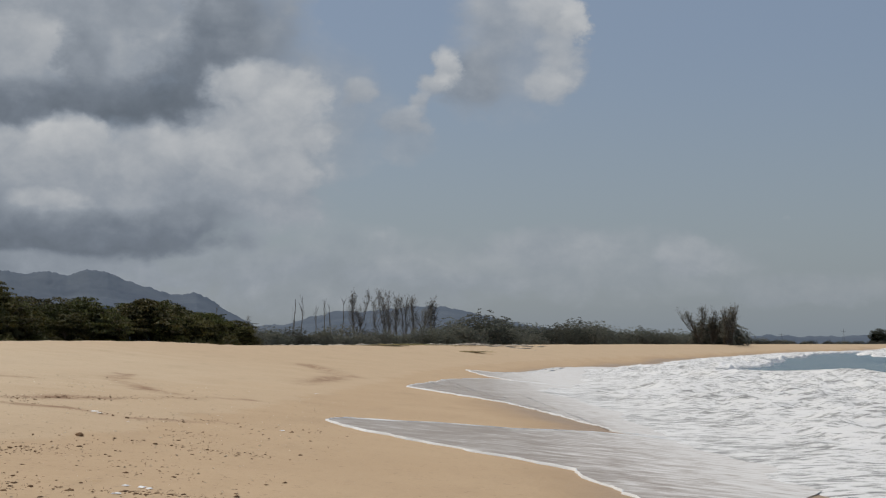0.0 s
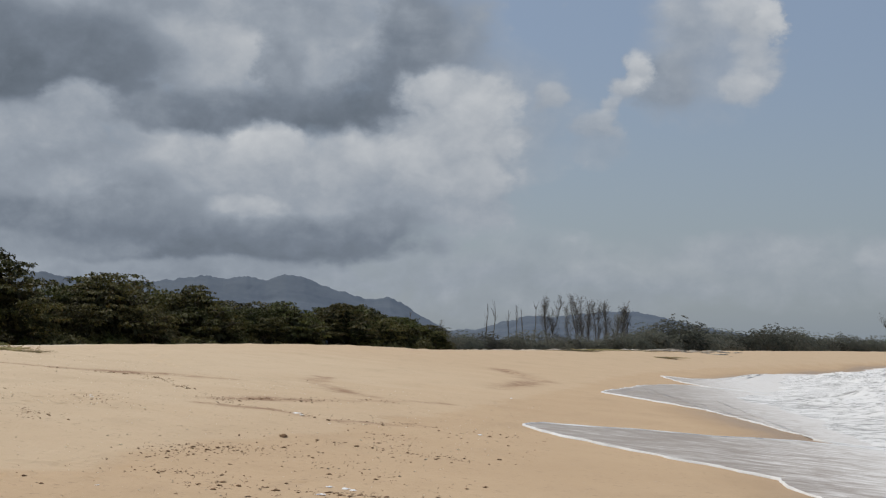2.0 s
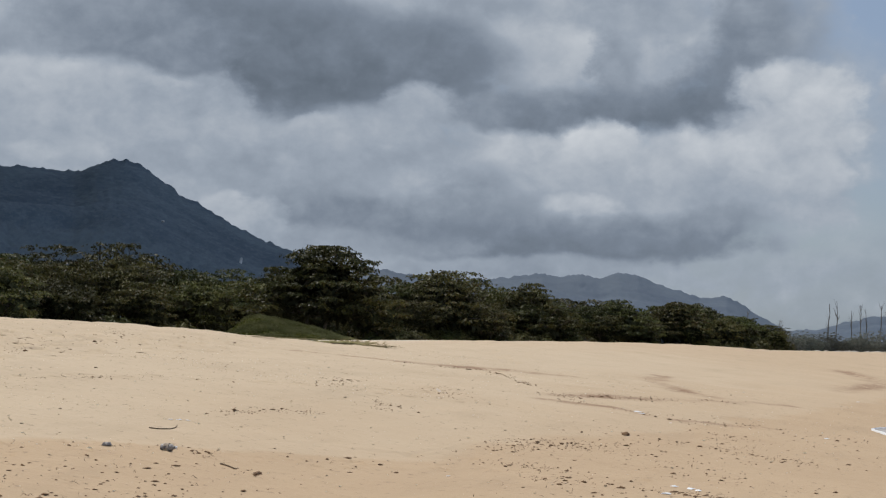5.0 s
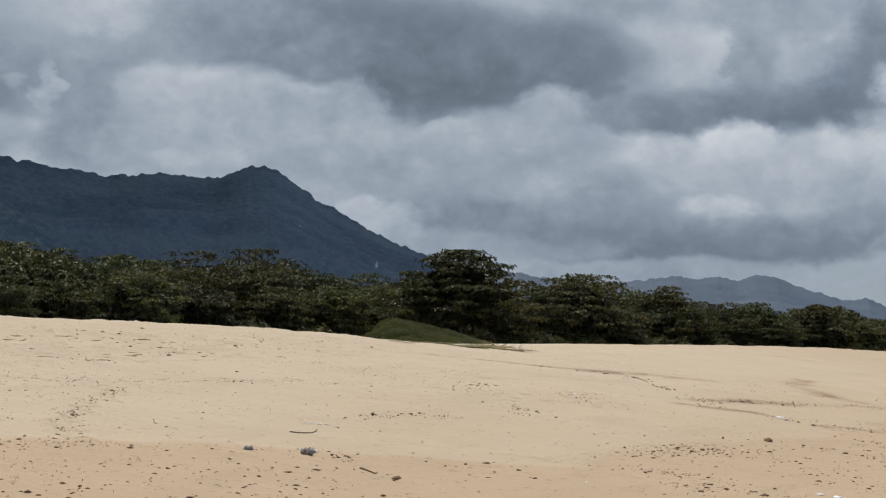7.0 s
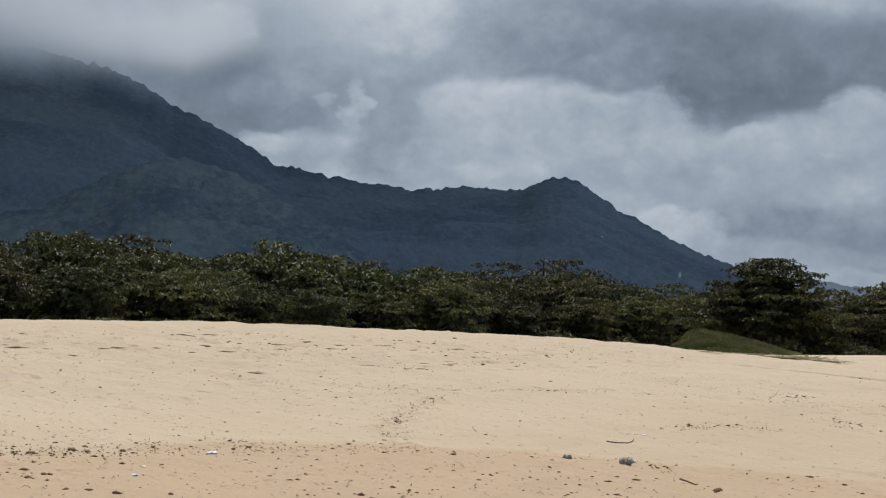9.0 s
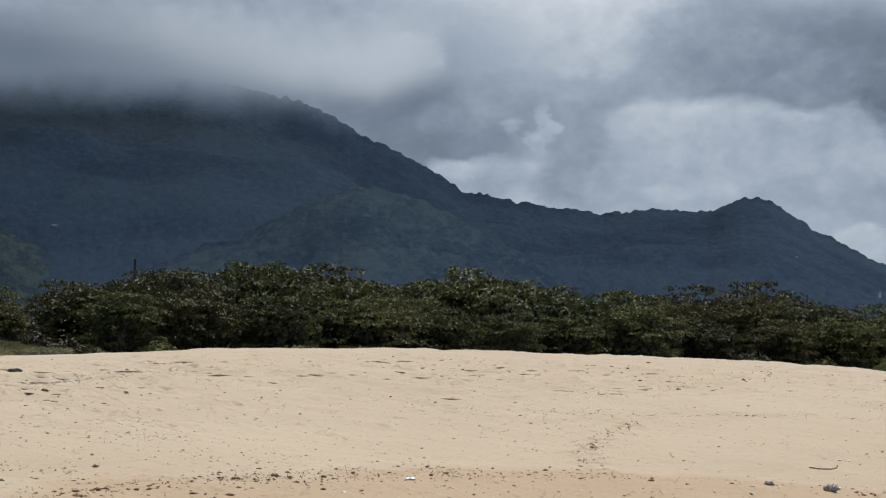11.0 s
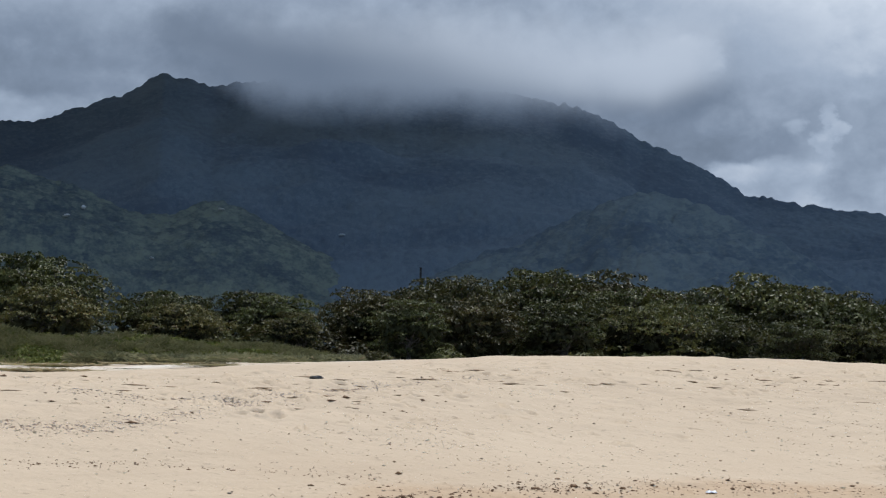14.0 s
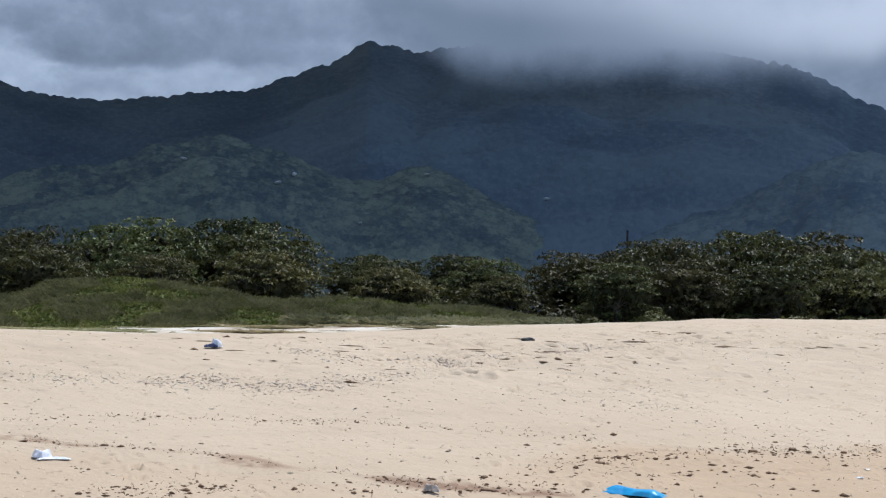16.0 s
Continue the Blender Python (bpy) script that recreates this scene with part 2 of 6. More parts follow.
    el = math_node("ADD", el0, math_node("MULTIPLY", math_node("SUBTRACT", big, 0.5), 1.3))
    el = math_node("MULTIPLY_ADD", math_node("SUBTRACT", grain, 0.5), 0.7, el)
    fray = math_node("MULTIPLY", math_node("SUBTRACT", fine, 0.5), -2.1)
    # broken cloud over the land side and overhead, clear sky over the sea
    land = node("ShaderNodeMapRange", interpolation_type="SMOOTHSTEP")
    tree.links.new(az0, land.inputs[0])
    land.inputs[1].default_value, land.inputs[2].default_value = -2.0, 24.0
    land.inputs[3].default_value, land.inputs[4].default_value = -0.25, 0.95
    loose = node("ShaderNodeMapRange", interpolation_type="SMOOTHSTEP")
    tree.links.new(math_node("MULTIPLY_ADD", math_node("SUBTRACT", fine, 0.5), 2.0, land.outputs[0]), loose.inputs[0])
    loose.inputs[1].default_value, loose.inputs[2].default_value = 0.2, 0.8
    clear_part, tone = math_node("SUBTRACT", 1.0, loose.outputs[0]), 0.62
    for a, e, ra, re, head, foot, weight, soft in CLOUDS:
        # each mass waits for the one behind it, which keeps the node program short of memory
        dx = math_node("MULTIPLY_ADD", math_node("MULTIPLY_ADD", tone, 1e-6, az), 1 / ra, -a / ra)
        dy = math_node("MULTIPLY_ADD", math_node("MULTIPLY_ADD", tone, 1e-6, el), 1 / re, -e / re)
        d2 = math_node("ADD", math_node("MULTIPLY_ADD", dx, dx, math_node("MULTIPLY", dy, dy)), fray)
        rim = node("ShaderNodeMapRange", interpolation_type="SMOOTHSTEP")
        tree.links.new(d2, rim.inputs[0])
        rim.inputs[1].default_value, rim.inputs[2].default_value = 1 + soft, 1 - soft
        rim.inputs[3].default_value, rim.inputs[4].default_value = 0.0, weight
        cover = rim.outputs[0]
        light = math_node("MULTIPLY_ADD", dy, (head - foot) * 0.7, (head + foot) / 2)
        layer = node("ShaderNodeMix", data_type="FLOAT")
        tree.links.new(cover, layer.inputs[0])
        if isinstance(tone, float):
            layer.inputs[2].default_value = tone
        else:
            tree.links.new(tone, layer.inputs[2])
        tree.links.new(light, layer.inputs[3])
        tone = layer.outputs[0]
        clear_part = math_node("MULTIPLY", clear_part, math_node("SUBTRACT", 1.0, cover))
    tone = math_node("MULTIPLY_ADD", math_node("SUBTRACT", fine, 0.5), 0.52, tone)
    tone = math_node("MULTIPLY_ADD", math_node("SUBTRACT", curl, 0.5), 0.18, tone)
    ramp = node("ShaderNodeValToRGB")
    tree.links.new(math_node("MULTIPLY", tone, 0.8, None, True), ramp.inputs[0])
    stops = [(0.0, (1.2, 1.47, 1.82)), (0.28, (1.95, 2.32, 2.86)), (0.58, (3.2, 3.65, 4.26)), (1.0, (5.5, 5.8, 6.15)), (1.25, (7.0, 7.2, 7.35))]
    ramp.color_ramp.elements[0].position, ramp.color_ramp.elements[1].position = 0.0, 1.0
    for _ in stops[2:]:
        ramp.color_ramp.elements.new(0.5)
    for element, (place, colour) in zip(sorted(ramp.color_ramp.elements, key=lambda e: e.position), stops):
        element.position, element.color = place / 1.25, (*[c / 5 for c in colour], 1)
    bright = node("ShaderNodeVectorMath", operation="SCALE")
    tree.links.new(ramp.outputs[0], bright.inputs[0])
    bright.inputs["Scale"].default_value = 5.0
    # the clear air: the sky's blue, thick with moisture towards the horizon
    damp = node("ShaderNodeMapRange", interpolation_type="SMOOTHSTEP")
    tree.links.new(el0, damp.inputs[0])
    damp.inputs[1].default_value, damp.inputs[2].default_value = 1.0, 13.0
    haze = mix(damp.outputs[0], (2.62, 3.32, 4.08, 1), (2.2, 2.95, 4.3, 1))
    clear = mix(0.75, sky.outputs[0], haze)
    shade = mix(math_node("SUBTRACT", 1.0, clear_part, None, True), clear, bright.outputs[0])
    out = node("ShaderNodeBackground")
    tree.links.new(shade, out.inputs[0])
    out.inputs[1].default_value = SKY_STRENGTH
    tree.links.new(out.outputs[0], node("ShaderNodeOutputWorld").inputs[0])


sky_world()


# ---- small tools ----
def part(name, bm, material, parent=None, label=""):
    """Links a bmesh, or a (vertices, faces) pair, as one mesh object under a thing or a part."""
    mesh = bpy.data.meshes.new(name)
    if isinstance(bm, tuple):
        verts, faces = bm
        verts, faces = np.asarray(verts, np.float32), np.asarray(faces, np.int32)
        mesh.vertices.add(len(verts))
        mesh.vertices.foreach_set("co", verts.ravel())
        sides = faces.shape[1]
        mesh.loops.add(faces.size)
        mesh.loops.foreach_set("vertex_index", faces.ravel())
        mesh.polygons.add(len(faces))
        mesh.polygons.foreach_set("loop_start", np.arange(0, faces.size, sides, dtype=np.int32))
        mesh.update(calc_edges=True)
        mesh.validate()
    else:
        bm.to_mesh(mesh)
        bm.free()
    mesh.materials.append(material)
    ob = new(name, mesh)
    if parent:
        ob.parent = parent
    if label:
        ob["label"] = label
    return ob


def smooth(ob):
    ob.data.polygons.foreach_set("use_smooth", np.ones(len(ob.data.polygons), bool))
    return ob


def lattice(ix, iy, seed):
    n = (ix.astype(np.int64) * 374761393 + iy.astype(np.int64) * 668265263 + seed * 1442695041) & 0x7FFFFFFF
    n = ((n ^ (n >> 13)) * 1274126177) & 0x7FFFFFFF
    return ((n ^ (n >> 16)) & 0xFFFF) / 65535.0


def value_noise(x, y, seed=0):
    x, y = np.asarray(x, float), np.asarray(y, float)
    ix, iy = np.floor(x), np.floor(y)
    fx, fy = x - ix, y - iy
    fx, fy = fx * fx * (3 - 2 * fx), fy * fy * (3 - 2 * fy)
    a, b = lattice(ix, iy, seed), lattice(ix + 1, iy, seed)
    c, d = lattice(ix, iy + 1, seed), lattice(ix + 1, iy + 1, seed)
    return (a + (b - a) * fx) * (1 - fy) + (c + (d - c) * fx) * fy - 0.5


def fbm2(x, y, octaves=4, seed=0, rough=0.5):
    total, amp = 0.0, 1.0
    for k in range(octaves):
        total = total + amp * value_noise(x * 2 ** k + 17.3 * k, y * 2 ** k - 9.1 * k, seed + k)
        amp *= rough
    return total


def domes(x, y, seed=0):
    """Rounded crowns packed side by side: 1 at a crown's middle, 0 between crowns."""
    ix, iy = np.floor(x), np.floor(y)
    best = np.full(np.broadcast(x, y).shape, 9.0)
    for ox in (-1, 0, 1):
        for oy in (-1, 0, 1):
            cx, cy = ix + ox, iy + oy
            px, py = cx + lattice(cx, cy, seed), cy + lattice(cx, cy, seed + 5)
            best = np.minimum(best, (x - px) ** 2 + (y - py) ** 2)
    return np.clip(1 - best * 1.3, 0, 1) ** 0.5


def step(a, b, x):
    s = np.clip((np.asarray(x, float) - a) / (b - a), 0, 1)
    return s * s * (3 - 2 * s)


def grid_faces(nu, nv, wrap=False):
    i, j = np.meshgrid(np.arange(nu if wrap else nu - 1), np.arange(nv - 1), indexing="ij")
    i2 = (i + 1) % nu
    return np.stack([i * nv + j, i2 * nv + j, i2 * nv + j + 1, i * nv + j + 1], -1).reshape(-1, 4)


# ---- materials ----
def material(name, build):
    m = bpy.data.materials.new(name)
    m.use_nodes = True
    nodes, links = m.node_tree.nodes, m.node_tree.links
    build(nodes, links, nodes["Principled BSDF"])
    return m


def noise_tex(nodes, links, scale, detail=4, rough=0.55, vector=None, coord="Object"):
    tex = nodes.new("ShaderNodeTexNoise")
    tex.inputs["Scale"].default_value, tex.inputs["Detail"].default_value, tex.inputs["Roughness"].default_value = scale, detail, rough
    if vector is None:
        vector = nodes.new("ShaderNodeTexCoord").outputs[coord]
    links.new(vector, tex.inputs["Vector"])
    return tex.outputs["Fac"]


def remap(nodes, links, value, a, b, c=0.0, d=1.0):
    n = nodes.new("ShaderNodeMapRange")
    n.interpolation_type = "SMOOTHSTEP"
    links.new(value, n.inputs[0])
    for k, v in enumerate((a, b, c, d)):
        n.inputs[k + 1].default_value = v
    return n.outputs[0]


def blend(nodes, links, fac, a, b):
    n = nodes.new("ShaderNodeMix")
    n.data_type = "RGBA"
    for socket, value in ((n.inputs[0], fac), (n.inputs[6], a), (n.inputs[7], b)):
        if isinstance(value, (float, int)):
            socket.default_value = value
        elif isinstance(value, tuple):
            socket.default_value = (*value, 1)
        else:
            links.new(value, socket)
    return n.outputs[2]


def bump(nodes, links, bsdf, height, strength, distance):
    n = nodes.new("ShaderNodeBump")
    n.inputs["Strength"].default_value, n.inputs["Distance"].default_value = strength, distance
    links.new(height, n.inputs["Height"])
    links.new(n.outputs[0], bsdf.inputs["Normal"])


def calc(nodes, links, op, a, b=0.0):
    n = nodes.new("ShaderNodeMath")
    n.operation = op
    for socket, value in zip(n.inputs, (a, b)):
        if isinstance(value, (float, int)):
            socket.default_value = value
        else:
            links.new(value, socket)
    return n.outputs[0]


def stretched(nodes, links, sx, sy, sz, turn=0.0):
    m = nodes.new("ShaderNodeMapping")
    m.inputs["Scale"].default_value = (sx, sy, sz)
    m.inputs["Rotation"].default_value = (0, 0, turn)
    links.new(nodes.new("ShaderNodeTexCoord").outputs["Object"], m.inputs["Vector"])
    return m.outputs[0]


def attribute(nodes, name):
    n = nodes.new("ShaderNodeAttribute")
    n.attribute_name = name
    return n.outputs["Fac"]


def sand_build(nodes, links, bsdf):
    # dry upper beach, damp lower beach, soaked sand by the swash, leaf litter under the trees
    damp, wet, litter = attribute(nodes, "damp"), attribute(nodes, "wet"), attribute(nodes, "litter")
    grain = noise_tex(nodes, links, 9.0, 6, 0.68)
    patch = noise_tex(nodes, links, 0.45, 7, 0.62)
    drift = noise_tex(nodes, links, 1.0, 5, 0.6, stretched(nodes, links, 1.1, 0.35, 1, radians(20)))
    pale = blend(nodes, links, patch, (0.50, 0.383, 0.260), (0.61, 0.483, 0.338))
    tan = blend(nodes, links, patch, (0.426, 0.289, 0.171), (0.515, 0.363, 0.223))
    soaked = blend(nodes, links, patch, (0.33, 0.222, 0.130), (0.40, 0.28, 0.172))
    pale = blend(nodes, links, calc(nodes, links, "MULTIPLY", attribute(nodes, "bleach"), remap(nodes, links, patch, 0.3, 0.55)), pale, (0.68, 0.61, 0.51))
    colour = blend(nodes, links, calc(nodes, links, "MULTIPLY", damp, 0.74), pale, tan)
    colour = blend(nodes, links, calc(nodes, links, "MULTIPLY", remap(nodes, links, drift, 0.52, 0.72), 0.16), colour, (0.30, 0.22, 0.14))
    colour = blend(nodes, links, calc(nodes, links, "MULTIPLY", attribute(nodes, "stain"), remap(nodes, links, noise_tex(nodes, links, 2.2, 7, 0.68), 0.36, 0.54)), colour, (0.28, 0.172, 0.105))
    colour = blend(nodes, links, wet, colour, soaked)
    speck = remap(nodes, links, grain, 0.58, 0.70)
    colour = blend(nodes, links, calc(nodes, links, "MULTIPLY", speck, 0.42), colour, (0.16, 0.115, 0.075))
    shells = remap(nodes, links, noise_tex(nodes, links, 22.0, 4, 0.65), 0.66, 0.72)
    colour = blend(nodes, links, calc(nodes, links, "MULTIPLY", shells, 0.35), colour, (0.7, 0.66, 0.6))
    colour = blend(nodes, links, calc(nodes, links, "MULTIPLY", litter, remap(nodes, links, patch, 0.3, 0.5)), colour, (0.09, 0.075, 0.045))
    links.new(colour, bsdf.inputs["Base Color"])
    links.new(remap(nodes, links, wet, 0.2, 1.0, 0.95, 0.42), bsdf.inputs["Roughness"])
    bsdf.inputs["Specular IOR Level"].default_value = 0.3
    both = calc(nodes, links, "ADD", noise_tex(nodes, links, 2.6, 8, 0.66), calc(nodes, links, "MULTIPLY", grain, 0.35))
    bump(nodes, links, bsdf, both, 0.6, 0.05)


def leaf_build(dark, light, old, rough=0.42, through_light=0.22, gloss=0.08, dullest=0.62):
    def build(nodes, links, bsdf):
        rand = nodes.new("ShaderNodeNewGeometry").outputs["Random Per Island"]
        clump = noise_tex(nodes, links, 1.1, 3, 0.6)
        mixed = calc(nodes, links, "ADD", calc(nodes, links, "MULTIPLY", rand, 0.45), calc(nodes, links, "MULTIPLY", remap(nodes, links, clump, 0.32, 0.68), 0.55))
        colour = blend(nodes, links, remap(nodes, links, mixed, 0.1, 0.9), dark, light)
        colour = blend(nodes, links, remap(nodes, links, rand, 0.955, 0.965), colour, old)
        whole = nodes.new("ShaderNodeObjectInfo").outputs["Random"]
        tint = nodes.new("ShaderNodeHueSaturation")
        links.new(remap(nodes, links, whole, 0, 1, dullest, 1.92 - dullest), tint.inputs["Value"])
        links.new(remap(nodes, links, calc(nodes, links, "FRACT", calc(nodes, links, "MULTIPLY", whole, 7.3)), 0, 1, 0.478, 0.525), tint.inputs["Hue"])
        links.new(colour, tint.inputs["Color"])
        links.new(tint.outputs[0], bsdf.inputs["Base Color"])
        bsdf.inputs["Roughness"].default_value = rough
        bsdf.inputs["Specular IOR Level"].default_value = gloss
        glow = nodes.new("ShaderNodeBsdfTranslucent")
        links.new(tint.outputs[0], glow.inputs[0])
        both = nodes.new("ShaderNodeMixShader")
        both.inputs[0].default_value = through_light
        links.new(bsdf.outputs[0], both.inputs[1])
        links.new(glow.outputs[0], both.inputs[2])
        links.new(both.outputs[0], nodes["Material Output"].inputs[0])
    return build


def two_tone(a, b, scale, rough, relief=0.3, depth=0.02):
    def build(nodes, links, bsdf):
        n = noise_tex(nodes, links, scale, 6, 0.6)
        links.new(blend(nodes, links, remap(nodes, links, n, 0.3, 0.7), a, b), bsdf.inputs["Base Color"])
        bsdf.inputs["Roughness"].default_value = rough
        bsdf.inputs["Specular IOR Level"].default_value = 0.5 if rough < 0.8 else 0.05
        bump(nodes, links, bsdf, n, relief, depth)
    return build


def forest_build(dark, light, scale, crown=0.12, mottle=0.5):
    """Forest seen from afar: uneven green crowns, painted lighter in the middle as shading, and broader patches."""
    def build(nodes, links, bsdf):
        cells = nodes.new("ShaderNodeTexVoronoi")
        cells.feature = "SMOOTH_F1"
        cells.inputs["Smoothness"].default_value = 0.5
        cells.inputs["Scale"].default_value = crown
        lie = nodes.new("ShaderNodeAttribute")
        lie.attribute_name = "view_plane_metres"
        fine = noise_tex(nodes, links, 0.42, 4, 0.62, lie.outputs["Vector"])
        shake = nodes.new("ShaderNodeTexNoise")
        shake.inputs["Scale"].default_value, shake.inputs["Detail"].default_value = 0.3, 3.0
        links.new(lie.outputs["Vector"], shake.inputs["Vector"])
        warp = nodes.new("ShaderNodeVectorMath")
        warp.operation = "MULTIPLY_ADD"
        links.new(shake.outputs["Color"], warp.inputs[0])
        warp.inputs[1].default_value = (7.0, 7.0, 7.0)
        links.new(lie.outputs["Vector"], warp.inputs[2])
        links.new(warp.outputs[0], cells.inputs["Vector"])
        tint = nodes.new("ShaderNodeSeparateColor")
        links.new(cells.outputs["Color"], tint.inputs[0])
        slopes = noise_tex(nodes, links, scale, 5, 0.55)
        mixed = calc(nodes, links, "ADD", calc(nodes, links, "MULTIPLY", calc(nodes, links, "ADD", calc(nodes, links, "MULTIPLY", calc(nodes, links, "MULTIPLY", remap(nodes, links, cells.outputs["Distance"], 0.15, 0.75, 1.0, 0.6), tint.outputs[0]), 0.8), calc(nodes, links, "MULTIPLY", remap(nodes, links, fine, 0.3, 0.7), 0.38)), mottle), calc(nodes, links, "MULTIPLY", remap(nodes, links, slopes, 0.3, 0.7), 1 - mottle))
        links.new(blend(nodes, links, remap(nodes, links, mixed, 0.1, 0.9), dark, light), bsdf.inputs["Base Color"])
        bsdf.inputs["Roughness"].default_value = 0.9
        bsdf.inputs["Specular IOR Level"].default_value = 0.1
    return build


def water_build(nodes, links, bsdf):
    tone = noise_tex(nodes, links, 0.03, 4)
    links.new(blend(nodes, links, tone, (0.035, 0.085, 0.11), (0.06, 0.125, 0.145)), bsdf.inputs["Base Color"])
    bsdf.inputs["Roughness"].default_value = 0.16
    bump(nodes, links, bsdf, noise_tex(nodes, links, 1.0, 5, 0.6, stretched(nodes, links, 0.7, 0.35, 1)), 0.6, 0.25)


def surf_build(nodes, links, bsdf):
    # churned foam with streaks of sandy water showing through, drawn out along the shore
    streak = noise_tex(nodes, links, 1.0, 7, 0.62, stretched(nodes, links, 0.6, 0.45, 1, radians(-16)))
    clot = noise_tex(nodes, links, 0.25, 5, 0.55)
    ripple = noise_tex(nodes, links, 1.0, 6, 0.65, stretched(nodes, links, 1.3, 3.4, 1, radians(-8)))
    both = calc(nodes, links, "ADD", calc(nodes, links, "MULTIPLY", ripple, 0.62), calc(nodes, links, "ADD", calc(nodes, links, "MULTIPLY", clot, 0.16), calc(nodes, links, "MULTIPLY", streak, 0.22)))
    both = calc(nodes, links, "ADD", both, calc(nodes, links, "MULTIPLY", calc(nodes, links, "SUBTRACT", noise_tex(nodes, links, 1.0, 5, 0.7, stretched(nodes, links, 3.2, 9.0, 1, radians(-6))), 0.5), 0.45))
    foam = remap(nodes, links, both, 0.42, 0.51)
    links.new(blend(nodes, links, foam, (0.30, 0.30, 0.295), (0.84, 0.84, 0.84)), bsdf.inputs["Base Color"])
    links.new(remap(nodes, links, foam, 0, 1, 0.55, 0.9), bsdf.inputs["Roughness"])
    bsdf.inputs["Specular IOR Level"].default_value = 0.2
    bump(nodes, links, bsdf, both, 1.0, 0.16)


def swash_build(nodes, links, bsdf):
    # a thin sheet of spent foam on wet sand
    streak = noise_tex(nodes, links, 1.0, 7, 0.65, stretched(nodes, links, 1.8, 4.5, 1, radians(-12)))
    place = nodes.new("ShaderNodeSeparateXYZ")
    links.new(nodes.new("ShaderNodeNewGeometry").outputs["Position"], place.inputs[0])
    # the foam lies thicker towards the sea and thins out up the sand
    foam = remap(nodes, links, calc(nodes, links, "ADD", streak, remap(nodes, links, place.outputs[0], 0.3, 7.0, 0.0, 0.28)), 0.42, 0.80)
    links.new(blend(nodes, links, foam, (0.31, 0.265, 0.225), (0.68, 0.67, 0.66)), bsdf.inputs["Base Color"])
    links.new(remap(nodes, links, foam, 0, 1, 0.5, 0.85), bsdf.inputs["Roughness"])
    bsdf.inputs["Specular IOR Level"].default_value = 0.2


M_SAND = material("beach_sand", sand_build)
M_ALMOND = material("almond_leaf", leaf_build((0.038, 0.041, 0.013), (0.168, 0.166, 0.052), (0.17, 0.12, 0.05), 0.45, 0.17, 0.10))
M_DARKLEAF = material("dark_leaf", leaf_build((0.034, 0.036, 0.013), (0.146, 0.141, 0.047), (0.13, 0.09, 0.04), 0.45, 0.16, 0.10))
# darker copy of the leaf colours, painting shade inside the crowns
M_INNER = material("shaded_inner_leaf", leaf_build((0.036, 0.038, 0.020), (0.064, 0.066, 0.032), (0.06, 0.05, 0.03), 0.9, 0.2))
# leaf colour paled and greyed to carry the sea haze
M_FARLEAF = material("hazed_scrub_leaf", leaf_build((0.115, 0.122, 0.104), (0.178, 0.184, 0.152), (0.2, 0.17, 0.14), 0.9, 0.5, 0.0))
M_GRASS = material("dune_creeper", leaf_build((0.064, 0.076, 0.018), (0.168, 0.180, 0.050), (0.22, 0.18, 0.09), 0.65))
M_DRYGRASS = material("dry_grass", leaf_build((0.27, 0.24, 0.12), (0.42, 0.37, 0.22), (0.45, 0.4, 0.28), 0.8, 0.4, 0.0))
M_PALEGRASS = material("pale_grass", leaf_build((0.115, 0.122, 0.052), (0.235, 0.235, 0.115), (0.28, 0.24, 0.14), 0.7))
M_SILVERGRASS = material("silver_grass", leaf_build((0.150, 0.162, 0.080), (0.285, 0.295, 0.175), (0.34, 0.30, 0.19), 0.7, 0.25))
M_BANK = material("creeper_ground", two_tone((0.060, 0.068, 0.017), (0.125, 0.130, 0.040), 1.6, 0.9, 0.6, 0.05))
# needles of the far thin trees, haze mixed into the colour
M_NEEDLE = material("hazed_needle", leaf_build((0.125, 0.122, 0.106), (0.19, 0.185, 0.158), (0.2, 0.18, 0.15), 0.9, 0.5, 0.0))
M_BARK = material("grey_bark", two_tone((0.06, 0.052, 0.042), (0.14, 0.125, 0.105), 5.0, 0.9))
# bark of the far thin trees, lightened by painted haze
M_PALEBARK = material("hazed_grey_bark", two_tone((0.17, 0.155, 0.14), (0.30, 0.275, 0.25), 5.0, 0.9))
M_DEADWOOD = material("bleached_wood", two_tone((0.34, 0.30, 0.25), (0.62, 0.57, 0.50), 3.0, 0.85))
M_WATER = material("sea_water", water_build)
M_SURF = material("surf_foam", surf_build)
M_SWASH = material("thin_swash", swash_build)
M_LIP = material("foam_edge", two_tone((0.76, 0.77, 0.78), (0.86, 0.86, 0.86), 3.0, 0.8))
# distance haze is mixed into these forest colours; spur crowns are painted lit
M_HILL = material("hazed_mountain_forest", forest_build((0.108, 0.136, 0.164), (0.180, 0.216, 0.230), 0.005, 0.17, 0.5))
M_SPUR = material("hazed_spur_forest", forest_build((0.078, 0.098, 0.106), (0.222, 0.242, 0.178), 0.012, 0.17, 0.66))
M_FOOTHILL = material("hazed_foothill_forest", forest_build((0.102, 0.130, 0.152), (0.208, 0.238, 0.220), 0.012, 0.19, 0.6))
# far range and far shore: the blue of distance haze is in the colour
M_FARHILL = material("hazed_far_forest", forest_build((0.080, 0.104, 0.142), (0.104, 0.130, 0.166), 0.004, 0.06, 0.4))
M_ROCKFACE = material("bare_granite", two_tone((0.5, 0.49, 0.47), (0.72, 0.70, 0.67), 0.2, 0.85))
M_BOULDER = material("grey_boulder", two_tone((0.10, 0.10, 0.10), (0.24, 0.235, 0.225), 3.0, 0.9, 0.6, 0.05))
